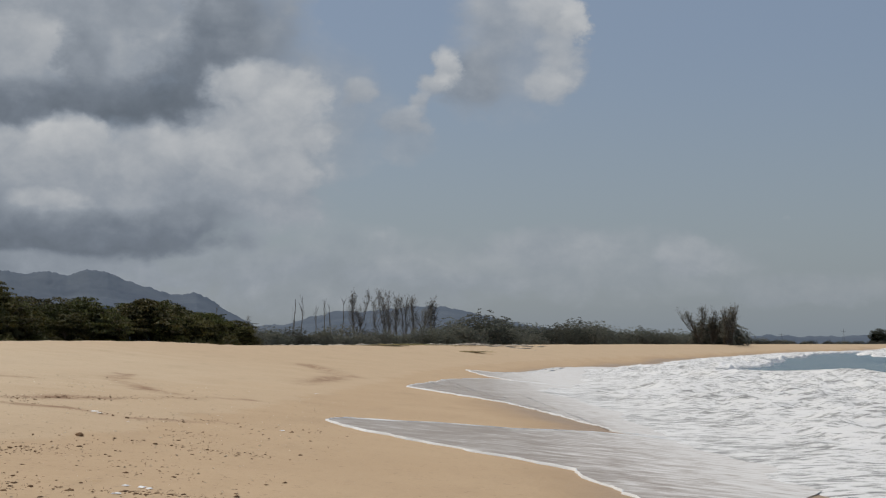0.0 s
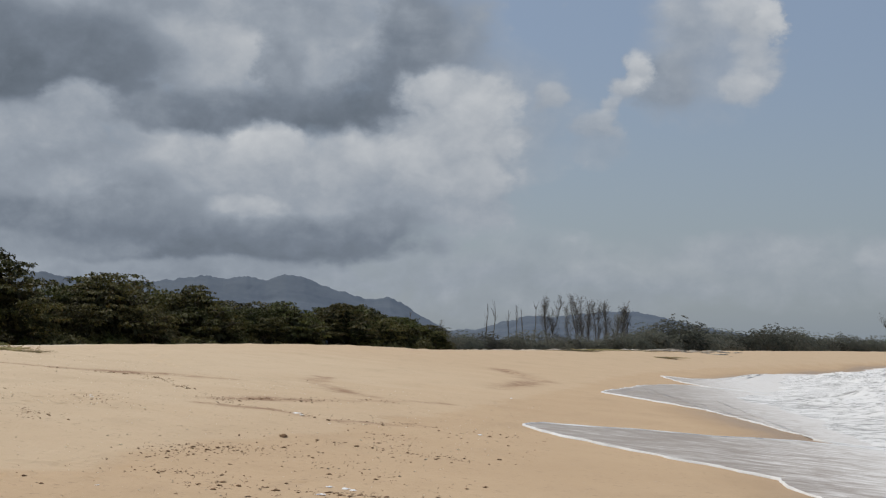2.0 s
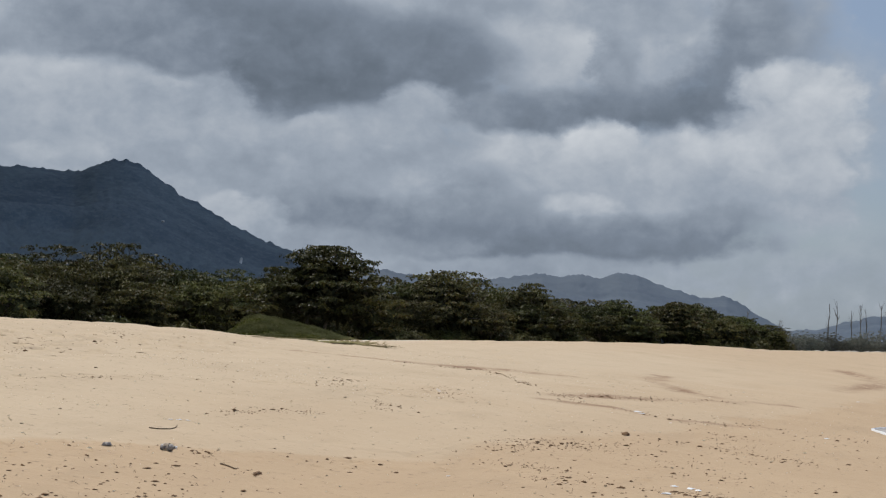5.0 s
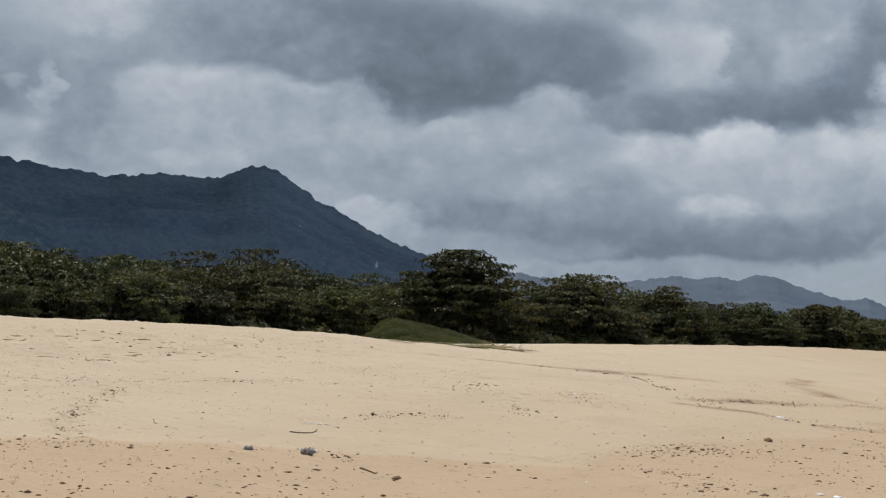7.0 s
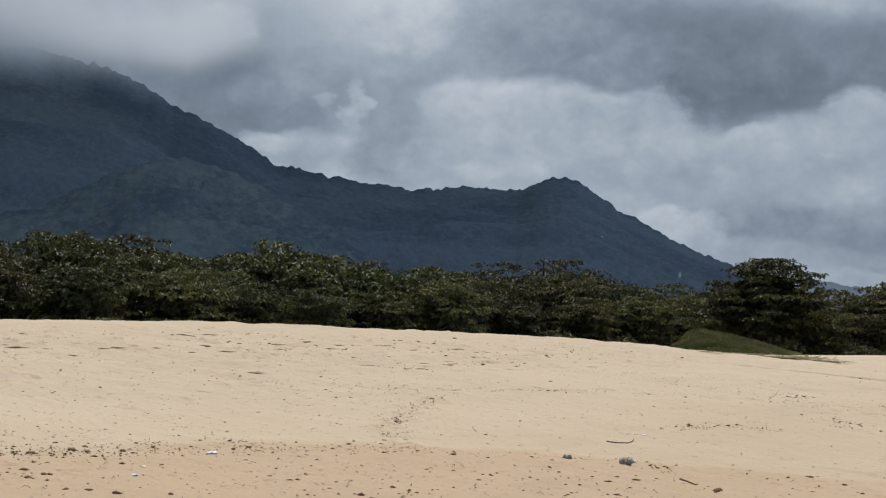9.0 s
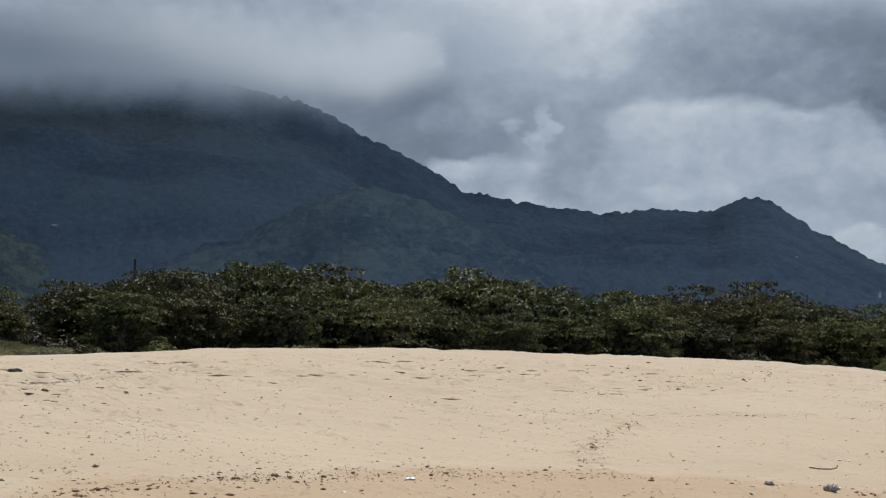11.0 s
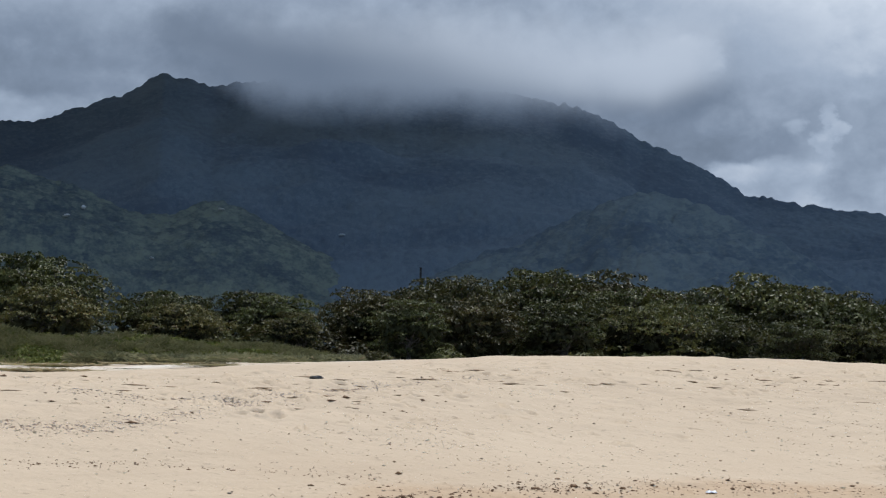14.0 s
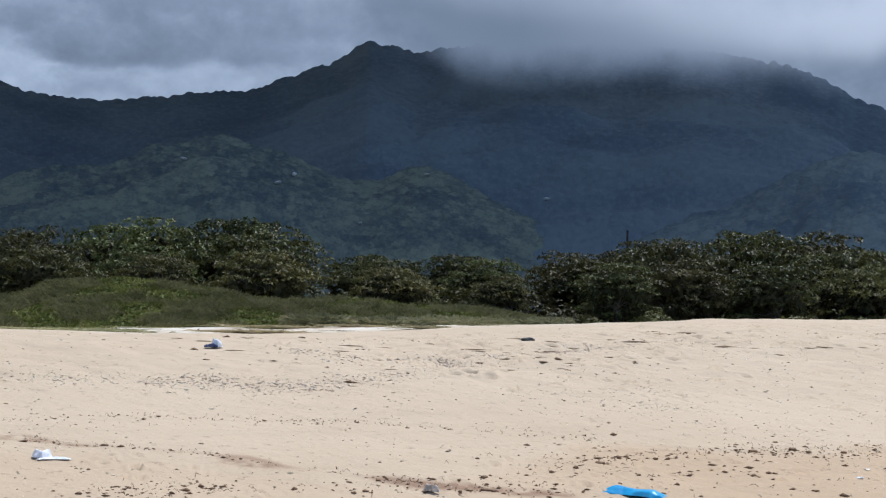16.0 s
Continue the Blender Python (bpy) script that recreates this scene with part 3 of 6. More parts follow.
M_CLOUD = material("cloud", two_tone((0.52, 0.55, 0.60), (0.62, 0.65, 0.69), 0.004, 1.0))
M_WRACK = material("dry_seaweed", two_tone((0.15, 0.090, 0.054), (0.33, 0.215, 0.130), 20.0, 1.0))
M_TWIG = material("weathered_stick", two_tone((0.12, 0.088, 0.06), (0.25, 0.19, 0.135), 15.0, 0.9))
M_SHELL = material("shell_bits", leaf_build((0.80, 0.72, 0.62), (0.95, 0.91, 0.84), (0.62, 0.5, 0.4), 0.5, 0.85, 0.3, 0.92))
M_STONE = material("brown_pebble", two_tone((0.34, 0.26, 0.18), (0.58, 0.48, 0.36), 25.0, 1.0))
# brown of the grit, and of the dashes that stand for footprint shadow
M_SHADE_GRIT = material("shade_and_grit_brown", two_tone((0.32, 0.225, 0.14), (0.44, 0.33, 0.215), 20.0, 1.0))
M_WHITE = material("white_plastic", two_tone((0.72, 0.73, 0.75), (0.86, 0.86, 0.87), 9.0, 0.35))
M_BLUE = material("blue_plastic", two_tone((0.02, 0.30, 0.62), (0.05, 0.42, 0.74), 9.0, 0.32))
M_SLATE = material("blue_grey_plastic", two_tone((0.07, 0.065, 0.07), (0.34, 0.31, 0.29), 14.0, 0.5))
M_BROWNPLASTIC = material("brown_plastic", two_tone((0.34, 0.25, 0.17), (0.62, 0.54, 0.45), 12.0, 0.35))
M_SLATEWOOD = material("grey_driftwood", two_tone((0.06, 0.06, 0.065), (0.13, 0.125, 0.12), 6.0, 0.9))
M_NAVY = material("shadow_navy", two_tone((0.05, 0.06, 0.12), (0.14, 0.16, 0.24), 20.0, 0.8))
M_POLE = material("tarred_pole", two_tone((0.03, 0.03, 0.032), (0.06, 0.058, 0.055), 4.0, 0.8))


def cloud_cap_build(nodes, links, bsdf):
    """Soft grey cloud that thins out at its ragged rim; its light and shade are painted as glow."""
    at = attribute(nodes, "rim")
    wisps = noise_tex(nodes, links, 0.0055, 7, 0.6)
    puff = noise_tex(nodes, links, 0.002, 3, 0.5)
    body = remap(nodes, links, calc(nodes, links, "ADD", at, calc(nodes, links, "MULTIPLY", calc(nodes, links, "SUBTRACT", wisps, 0.5), 1.1)), 0.10, 0.95)
    height = attribute(nodes, "height")
    tone = calc(nodes, links, "ADD", height, calc(nodes, links, "MULTIPLY", calc(nodes, links, "SUBTRACT", puff, 0.5), 0.8))
    vapour_glow = nodes.new("ShaderNodeEmission")
    links.new(blend(nodes, links, remap(nodes, links, tone, 0.0, 1.4), (0.115, 0.145, 0.19), (0.43, 0.465, 0.51)), vapour_glow.inputs[0])
    clear = nodes.new("ShaderNodeBsdfTransparent")
    both = nodes.new("ShaderNodeMixShader")
    links.new(body, both.inputs[0])
    links.new(clear.outputs[0], both.inputs[1])
    links.new(vapour_glow.outputs[0], both.inputs[2])
    links.new(both.outputs[0], nodes["Material Output"].inputs[0])


M_CAP = material("cloud_bank", cloud_cap_build)


# ---- the ground ----
TREELINE = 47.0   # metres from the swash to the foot of the trees


def waterline(y):
    """x of the run of the swash, along the beach; the shore bends seawards far off."""
    y = np.asarray(y, float)
    return 2.0 + 0.30 * 14 * np.logaddexp(0, (y - 90) / 14) + 0.6 * 60 * np.logaddexp(0, (y - 420) / 60)


def crest(y):
    """Height of the berm's crest along the beach: two long mounds with a dip between."""
    y = np.asarray(y, float)
    first = step(4.4, 19.8, y) * (1 - step(29.2, 35.0, y))
    second = step(44, 70, y) * (1 - step(82, 98, y))
    return 2.02 + 0.54 * first + 0.28 * second


def ground(x, y):
    x, y = np.asarray(x, float), np.asarray(y, float)
    inland = waterline(y) - x
    bulge = (0.30 * step(11, 21, y) - 0.20 - 0.12 * step(24, 40, y)) * step(3, 8, inland) * (1 - step(13, 19, inland))
    slope = 0.36 + 0.100 * inland + bulge
    top = crest(y) - 0.25 * step(20, 42, inland) * step(2.1, 2.5, crest(y)) - 0.10 * step(22, 45, inland)
    soft = 0.10
    low = -soft * np.logaddexp(-slope / soft, -top / soft)
    low = np.where(inland > 60, top, low)
    far = step(200, 900, inland)
    relief = 0.09 * fbm2(x * 0.12, y * 0.12, 3, 4) + 0.03 * fbm2(x * 0.7, y * 0.7, 3, 8)
    relief = relief + 0.055 * fbm2(x * 2.0, y * 2.0, 3, 77) * step(13, 16, inland) * (1 - step(24, 28, inland))
    dunes = 0.5 * fbm2(x * 0.05, y * 0.05, 3, 12) * step(45, 70, inland)
    return np.maximum(low + (relief + dunes) * step(1.0, 6.0, inland) * (1 - 0.8 * far), -3.0)


# paths of footprints and drag marks on the sand: x, y of the bends, spacing, depth
TRAILS_NEAR = [
    ([(-9.0, 10.2), (-9.8, 11.1), (-10.6, 12.4), (-11.3, 13.8)], 0.30, 0.05, 0.13),
    ([(-11.6, 14.5), (-11.2, 15.9), (-10.4, 17.2), (-9.2, 18.2)], 0.42, 0.03, 0.14),
    ([(-13.3, 17.7), (-14.8, 20.8), (-16.9, 25.2)], 0.5, 0.05, 0.17),
    ([(-14.8, 42.8), (-10.9, 32.9)], 0.8, 0.09, 0.24),
    ([(-16.2, 12.8), (-16.7, 13.9), (-16.4, 14.3), (-17.3, 18.0), (-18.2, 22.5)], 0.95, 0.09, 0.22),
]
TRAILS_FAR = [
    ([(-15.2, 9.6), (-15.6, 12.2), (-15.4, 15.5)], 0.85, 0.07, 0.22),
    ([(-13.8, 13.4), (-13.2, 9.5), (-13.6, 6.5)], 1.1, 0.05, 0.24),
    ([(-17.5, 10.0), (-18.5, 14.5), (-19.0, 20.0)], 0.7, 0.09, 0.25),
    ([(-12.4, 11.5), (-12.0, 8.6), (-12.2, 6.9)], 0.6, 0.025, 0.15),
    ([(-8.0, 20.4), (-8.3, 18.0), (-7.3, 19.2)], 0.5, 0.03, 0.14),
    ([(-14.79, 13.86), (-14.9, 14.3)], 0.2, 0.07, 0.25),
]
TRAILS = TRAILS_NEAR + TRAILS_FAR
# low scarps and drag lines that the last tides left: x, y of the bends, depth, width
SCARPS_NEAR = [
    ([(-10.9, 0.6), (-10.5, 1.25), (-10.2, 1.6), (-9.8, 2.3), (-9.35, 2.7), (-9.0, 3.1), (-8.65, 3.4), (-8.2, 4.2)], 0.040, 0.12),
    ([(-11.25, 2.7), (-11.0, 3.6), (-10.5, 4.4), (-9.95, 5.5), (-9.6, 6.1), (-9.4, 7.8)], 0.020, 0.12),
    ([(-11.2, 1.2), (-11.1, 2.9), (-10.6, 4.4)], 0.018, 0.12),
    ([(-9.45, 6.0), (-9.3, 8.0), (-9.0, 9.5), (-8.5, 10.6), (-7.6, 11.8), (-6.5, 12.9)], 0.025, 0.22),
    ([(-7.0, 23.2), (-6.5, 25.1), (-5.9, 26.4), (-5.0, 28.4), (-4.0, 30.2)], 0.06, 0.28),
]
SCARPS_FAR = [
    ([(-6.8, 22.0), (-5.8, 22.5), (-4.7, 21.8), (-3.5, 23.3)], 0.035, 0.2),
    ([(-7.6, 33.4), (-6.0, 29.6), (-5.1, 29.0)], 0.045, 0.25), ([(-7.7, 33.9), (-8.5, 38.7)], 0.05, 0.3),
    ([(-6.4, 67.0), (-3.5, 54.2)], 0.12, 0.6), ([(-4.3, 43.8), (-3.8, 52.6)], 0.08, 0.5),
    ([(-11.3, 27.0), (-10.5, 27.9), (-9.8, 29.5), (-8.7, 29.9)], 0.06, 0.3), ([(-13.6, 26.7), (-11.3, 26.9)], 0.05, 0.25),
    ([(-7.0, 13.4), (-5.8, 13.9), (-5.5, 15.9)], 0.02, 0.2),
]
SCARPS = SCARPS_NEAR + SCARPS_FAR


def press(x, y, z, near, a, b, size, depth, rng):
    """A footprint: a steep-sided hollow with a pushed-up rim."""
    if near.any():
        turn, long = rng.uniform(-0.5, 0.5), rng.uniform(1.2, 2.0)
        u = (x[near] - a) * math.cos(turn) + (y[near] - b) * math.sin(turn)
        w = (y[near] - b) * math.cos(turn) - (x[near] - a) * math.sin(turn)
        r2 = ((u / long) ** 2 + w ** 2) / size ** 2
        z[near] += depth * rng.uniform(0.7, 1.3) * (-np.exp(-np.clip(r2 ** 2.2, 0, 50)) + 0.6 * np.exp(-((np.sqrt(r2) - 1.4) / 0.45) ** 2))


def dents(x, y, z):
    rng = np.random.default_rng(5)
    for points, spacing, depth, size in TRAILS:
        p = np.array(points, float)
        run = np.concatenate([[0], np.cumsum(np.hypot(*np.diff(p, axis=0).T))])
        s = np.linspace(0, run[-1], max(3, int(run[-1] / spacing)))
        cx, cy = np.interp(s, run, p[:, 0]), np.interp(s, run, p[:, 1])
        turn = np.gradient(cx), np.gradient(cy)
        side = np.where(np.arange(len(s)) % 2, 1, -1) * 0.10 + rng.normal(0, 0.05, len(s))
        ln = np.hypot(*turn) + 1e-9
        cx, cy = cx - turn[1] / ln * side, cy + turn[0] / ln * side
        for a, b in zip(cx, cy):
            near = (abs(x - a) < 1.0) & (abs(y - b) < 1.0)
            if near.any():
                press(x, y, z, near, a, b, min(size * 0.45, 0.05 + 0.005 * max(0.0, b - 14)), min(depth, 0.05 + 0.003 * max(0.0, b - 14)), rng)
    # loose steps and scuffs along the berm
    for k in range(900):
        a, b = -15.6 + rng.normal(0, 1.5), rng.uniform(4.5, 27)
        b += 0.6 * np.round(rng.normal(0, 1)) * 0.3
        if value_noise(a * 0.5, b * 0.4, 71) < rng.uniform(-0.45, 0.3):
            continue
        near = (abs(x - a) < 0.8) & (abs(y - b) < 0.8)
        press(x, y, z, near, a, b, 0.028 + 0.045 * rng.uniform() ** 2, rng.uniform(0.03, 0.06), rng)
    # pits and scuffs in the damp strip
    for k in range(240):
        b = rng.uniform(1.5, 14.5)
        a = float(damp_edge(b)) + abs(rng.normal(0, 0.9)) + 0.05
        near = (abs(x - a) < 0.5) & (abs(y - b) < 0.5)
        press(x, y, z, near, a, b, 0.018 + 0.024 * rng.uniform() ** 2, rng.uniform(0.010, 0.026), rng)
    for points, depth, width in SCARPS:
        for (ax, ay), (bx, by) in zip(points[:-1], points[1:]):
            near = (x > min(ax, bx) - 1.5) & (x < max(ax, bx) + 1.5) & (y > min(ay, by) - 1.5) & (y < max(ay, by) + 1.5)
            px, py = x[near], y[near]
            k = np.clip(((px - ax) * (bx - ax) + (py - ay) * (by - ay)) / ((bx - ax) ** 2 + (by - ay) ** 2), 0, 1)
            wander = 0.25 * fbm2(px * 0.8, py * 0.8, 3, 90)
            off = np.hypot(px - ax - k * (bx - ax), py - ay - k * (by - ay)) + wander
            width = 0.4 * width
            side = np.sign((bx - ax) * (py - ay) - (by - ay) * (px - ax))
            fade = 1 - step(0.7, 1.3, np.abs(off))
            z[near] += 0.65 * depth * (0.6 * np.exp(-((off * side - width) / width) ** 2) - np.exp(-(off / width) ** 2)) * fade * (0.6 + value_noise(px * 1.5, py * 1.5, 6))
    return z


def damp_edge(y):
    """x of the uneven line between the dry upper beach and the damp lower beach."""
    line = np.interp(y, [-20, 1.2, 2.3, 3.4, 5.2, 7.5, 9.6, 10.6, 11.7, 12.9, 13.8, 16, 20, 30, 60, 400],
                     [-9.5, -10.5, -9.8, -8.7, -9.9, -9.5, -9.1, -8.7, -7.9, -6.6, -5.8, -5.5, -4.6, -3.6, -2.5, 0])
    return line + waterline(y) - 2.0 + 0.35 * fbm2(y * 0.7, y * 0 + 1.0, 4, 55, 0.6)


def stains(x, y):
    """Where damp brown sand shows along the tide's low scarps."""
    near_by = np.zeros(x.shape)
    for points, depth, width in SCARPS:
        if depth < 0.03:
            continue
        for (ax, ay), (bx, by) in zip(points[:-1], points[1:]):
            box = (x > min(ax, bx) - 1.2) & (x < max(ax, bx) + 1.2) & (y > min(ay, by) - 1.2) & (y < max(ay, by) + 1.2)
            px, py = x[box], y[box]
            k = np.clip(((px - ax) * (bx - ax) + (py - ay) * (by - ay)) / ((bx - ax) ** 2 + (by - ay) ** 2), 0, 1)
            off = np.hypot(px - ax - k * (bx - ax), py - ay - k * (by - ay)) + 0.3 * fbm2(px * 1.3, py * 1.3, 3, 91)
            near_by[box] = np.maximum(near_by[box], np.exp(-(off / (width * (0.55 + 0.4 * (ay > 20)))) ** 2))
    return near_by * np.clip(0.75 + 1.2 * fbm2(x * 0.6, y * 0.6, 3, 93), 0, 1)


def sheet(angles, radii):
    a, r = np.meshgrid(np.radians(angles), radii, indexing="ij")
    return -np.sin(a) * r, np.cos(a) * r


def make_ground():
    angles = np.concatenate([np.arange(-180, -22, 4.0), np.concatenate([np.arange(-22, 20, 0.16), np.arange(20, 86, 0.13)]), np.arange(86, 180, 4.0)])
    radii = np.concatenate([[0.0005, 0.3], np.geomspace(0.8, 8, 14), np.arange(8.3, 12, 0.05), np.arange(12, 23, 0.047), np.arange(23, 27, 0.07), np.arange(27, 34, 0.12), np.geomspace(34.2, 120, 80), np.geomspace(124, 4800, 60)])
    x, y = sheet(angles, radii)
    x, y = x + 0.4, y - 0.5
    z = dents(x, y, ground(x, y))
    v = np.stack([x, y, z], -1).reshape(-1, 3)
    ob = smooth(part("ground", (v, grid_faces(len(angles), len(radii), True)), M_SAND))
    inland = waterline(y) - x
    ragged = fbm2(x * 0.5, y * 0.5, 4, 66, 0.6)
    for name, value in (("damp", np.maximum(step(-0.35, 0.35, x - damp_edge(y) + 0.5 * ragged) * (0.5 + 0.5 * step(3.2, 5.5, y)), np.maximum(0.6 * step(24, 60, y + 8 * ragged + 1.2 * x), 0.55 * (1 - step(6, 13, inland + 3 * ragged))))),
                        ("wet", 1 - step(-1.2, 1.8, inland + 2.2 * fbm2(x * 0.2, y * 0.12, 3, 67))),
                        ("bleach", step(26.5, 31, inland + 2 * ragged) * (1 - step(60, 80, y))),
                        ("stain", stains(x, y)),
                        ("litter", step(TREELINE - 3, TREELINE + 3, inland + 5 * ragged))):
        ob.data.attributes.new(name, "FLOAT", "POINT").data.foreach_set("value", np.asarray(value, np.float32).ravel())
    tagged(ob, "pale tan beach sand rising to a low berm", "sand beach", kind="structure")


make_ground()


# ---- sea and surf ----
def swell(x, y):
    """Long low waves that run in to the shore, with one breaker beyond the white water."""
    off = x - waterline(y)
    lines = 0.22 * np.sin(off * 0.42 + 2.0 * fbm2(x * 0.02, y * 0.02, 2, 31)) * step(6, 30, off)
    breaker = 0.9 * np.exp(-((off - 24 - 8 * fbm2(x * 0.03, y * 0.012, 2, 44)) / 3.0) ** 2) * step(165, 200, y) * (1 - step(330, 460, y))
    return lines + breaker


def make_sea():
    angles = np.concatenate([np.arange(-150, -24, 3.0), np.arange(-24, 3, 0.18)])
    radii = np.concatenate([np.geomspace(6, 40, 60), np.geomspace(40.5, 500, 220), np.geomspace(510, 4800, 40)])
    x, y = sheet(angles, radii)
    z = swell(x, y) + 0.05 * fbm2(x * 0.6, y * 0.6, 3, 3)
    inside = x - waterline(y)
    z = np.where(inside < -6, -0.6, z)
    v = np.stack([x, y, z], -1).reshape(-1, 3)
    ob = smooth(part("water", (v, grid_faces(len(angles), len(radii))), M_WATER))
    tagged(ob, "grey-blue sea with low swell beyond the surf", "sea", kind="structure")


def surf_edge(y):
    """x of the landward rim of the churned white water."""
    reach = np.interp(y, [-30, 15, 22, 31, 35, 45, 60, 70, 85, 112, 139, 180, 400], [2.6, 2.6, 2.6, 1.9, 1.9, 2.2, 0.8, 2.0, 3.2, 1.6, 2.0, 1.2, 1.5])
    return waterline(y) + reach + 0.8 * fbm2(y * 0.35, y * 0 + 3.0, 3, 6)


def make_surf():
    ys = np.concatenate([np.arange(-30, 14, 2.0), np.arange(14, 60, 0.22), np.geomspace(60.3, 420, 260)])
    us = np.concatenate([np.linspace(0, 0.1, 20), np.linspace(0.108, 1, 130)])
    y, u = np.meshgrid(ys, us, indexing="ij")
    width = (46 + 14 * fbm2(y * 0.03, y * 0, 2, 15)) * (1 - 0.76 * step(90, 103, y + 5 * fbm2(y * 0.08, y * 0, 2, 16)))
    x = surf_edge(y) + u * width
    churn = 0.34 * fbm2(x * 0.50, y * 0.22, 5, 20, 0.6) + 0.28 * fbm2(x * 1.9, y * 1.1, 3, 23)
    rise = step(0.0, 0.16, u)
    sand = ground(x, y)
    base = (np.maximum(sand, 0.03) + 0.03) * (1 - rise) + np.maximum(sand + 0.03, swell(x, y) + 0.10) * rise
    roller = np.exp(-((u * width - 10 - 5 * fbm2(y * 0.1, y * 0, 2, 2)) / 1.2) ** 2) * step(-0.15, 0.25, fbm2(y * 0.09, y * 0 + 5, 2, 40))
    z = base + rise * (0.10 + churn * 0.8) + 0.25 * roller * (1 + fbm2(x * 2, y * 2, 2, 3))
    z = np.maximum(z, base + 0.01 + 0.02 * rise) - 0.6 * step(0.93, 1, u) - 0.09 * (1 - step(0, 0.03, u))
    v = np.stack([x, y, z], -1).reshape(-1, 3)
    ob = smooth(part("surf_foam", (v, grid_faces(len(ys), len(us))), M_SURF))
    tagged(ob, "churned white surf foam streaked with sandy water", "surf", kind="stuff")


def swash(near_edge, far_edge, seed):
    """A thin lobe of spent foam that has run up the wet sand between two edges, with raised white lips."""
    k = np.linspace(0, 1, 110) ** 1.3

    def run(points):
        p = np.array(points, float)
        d = np.concatenate([[0], np.cumsum(np.hypot(*np.diff(p, axis=0).T))])
        q = np.stack([np.interp(k * d[-1], d, p[:, i]) for i in (0, 1)], -1)
        for i in (0, 1):
            q[2:-2, i] = (q[:-4, i] + q[1:-3, i] + q[2:-2, i] + q[3:-1, i] + q[4:, i]) / 5
        ruffle = 0.35 * fbm2(q[:, 0] * 0.7, q[:, 1] * 0.7, 4, seed, 0.6) * np.minimum(k * 8, 1)
        q[:, 0] += ruffle
        return q
    lo, hi = run(near_edge), run(far_edge)
    hi[0] = lo[0]
    t = np.linspace(0, 1, 17)
    xy = lo[:, None] * (1 - t)[:, None] + hi[:, None] * t[:, None]
    z = np.maximum(ground(xy[..., 0], xy[..., 1]), 0.03) + 0.02 + 0.02 * fbm2(xy[..., 0], xy[..., 1], 3, seed)
    v = np.concatenate([xy, z[..., None]], -1)
    ob = smooth(part("swash_sheet", (v.reshape(-1, 3), grid_faces(110, 17)), M_SWASH))
    tagged(ob, "thin sheet of spent foam running up wet sand", "swash", kind="stuff")
    for rim in (v[:, 0], v[:, -1]):
        edge = np.gradient(rim[:, :2], axis=0)
        out = np.stack([edge[:, 1], -edge[:, 0]], -1) / (np.hypot(*edge.T)[:, None] + 1e-9)
        thick = (0.012 + 0.10 * np.abs(fbm2(np.arange(110) * 0.19, np.zeros(110), 3, seed + 8))) * (1 - 0.6 * k) * (0.2 + rim[:, 1] / 75)
        thick = thick * (1 + 3 * (edge[:, 0] / (np.hypot(*edge.T) + 1e-9)) ** 2)
        rows = [np.concatenate([rim[:, :2] + out * (w * thick)[:, None], rim[:, 2:] + h], -1) for w, h in ((-1.0, -0.04), (-0.5, 0.015), (0.5, 0.015), (1.0, -0.04))]
        part("foam_lip", (np.stack(rows, 1).reshape(-1, 3), grid_faces(110, 4)), M_LIP, ob, "thick white foam lip")


def make_breaker():
    """The white crest that runs along the one breaker beyond the white water."""
    ys, us = np.geomspace(168, 430, 240), np.linspace(-1, 1, 24)
    y, u = np.meshgrid(ys, us, indexing="ij")
    crest_x = waterline(y) + 24
    ends = step(168, 205, y) * (1 - step(380, 430, y))
    x = crest_x + 8 * fbm2(crest_x * 0.03, y * 0.012, 2, 44) + u * (0.3 + ends) * (2.4 + 2.2 * fbm2(y * 0.06, y * 0, 3, 46))
    z = swell(x, y) + (0.22 * (1 - u * u) + 0.2 * fbm2(x * 0.9, y * 0.5, 4, 47)) * ends - 0.3 * step(0.8, 1.0, np.abs(u)) - 0.25 * (1 - ends)
    ob = smooth(part("breaker_foam", (np.stack([x, y, z], -1).reshape(-1, 3), grid_faces(len(ys), len(us))), M_SURF))
    tagged(ob, "white foam crest of a low breaker offshore", "surf", kind="stuff")


make_sea()
make_surf()
make_breaker()
swash([(-2.15, 26.7), (-1.4, 25.1), (-0.55, 23.9), (0.4, 22.5), (1.24, 21.9), (1.77, 21.1), (2.08, 19.4), (2.3, 17.3), (2.6, 14.5)],
      [(-2.15, 26.7), (-1.75, 28.2), (-0.3, 29.2), (1.35, 29.9), (2.6, 31.0), (3.8, 31.9), (6.0, 31.6), (10, 31.4)], 61)
swash([(-1.24, 49.6), (0.3, 46.9), (2.0, 44.0), (3.2, 38.0), (3.9, 33.0), (6.0, 32.4), (10, 32.0)],
      [(-1.24, 49.6), (-0.6, 56.0), (-0.1, 62.2), (2.1, 72.0), (9, 73.0)], 67)
swash([(1.35, 84.1), (2.3, 76.0), (3.7, 73.0), (9, 70.0)], [(1.35, 84.1), (3.2, 84.9), (5.6, 91.7), (7.65, 105.0), (11.5, 117.0), (17, 128.0)], 71)


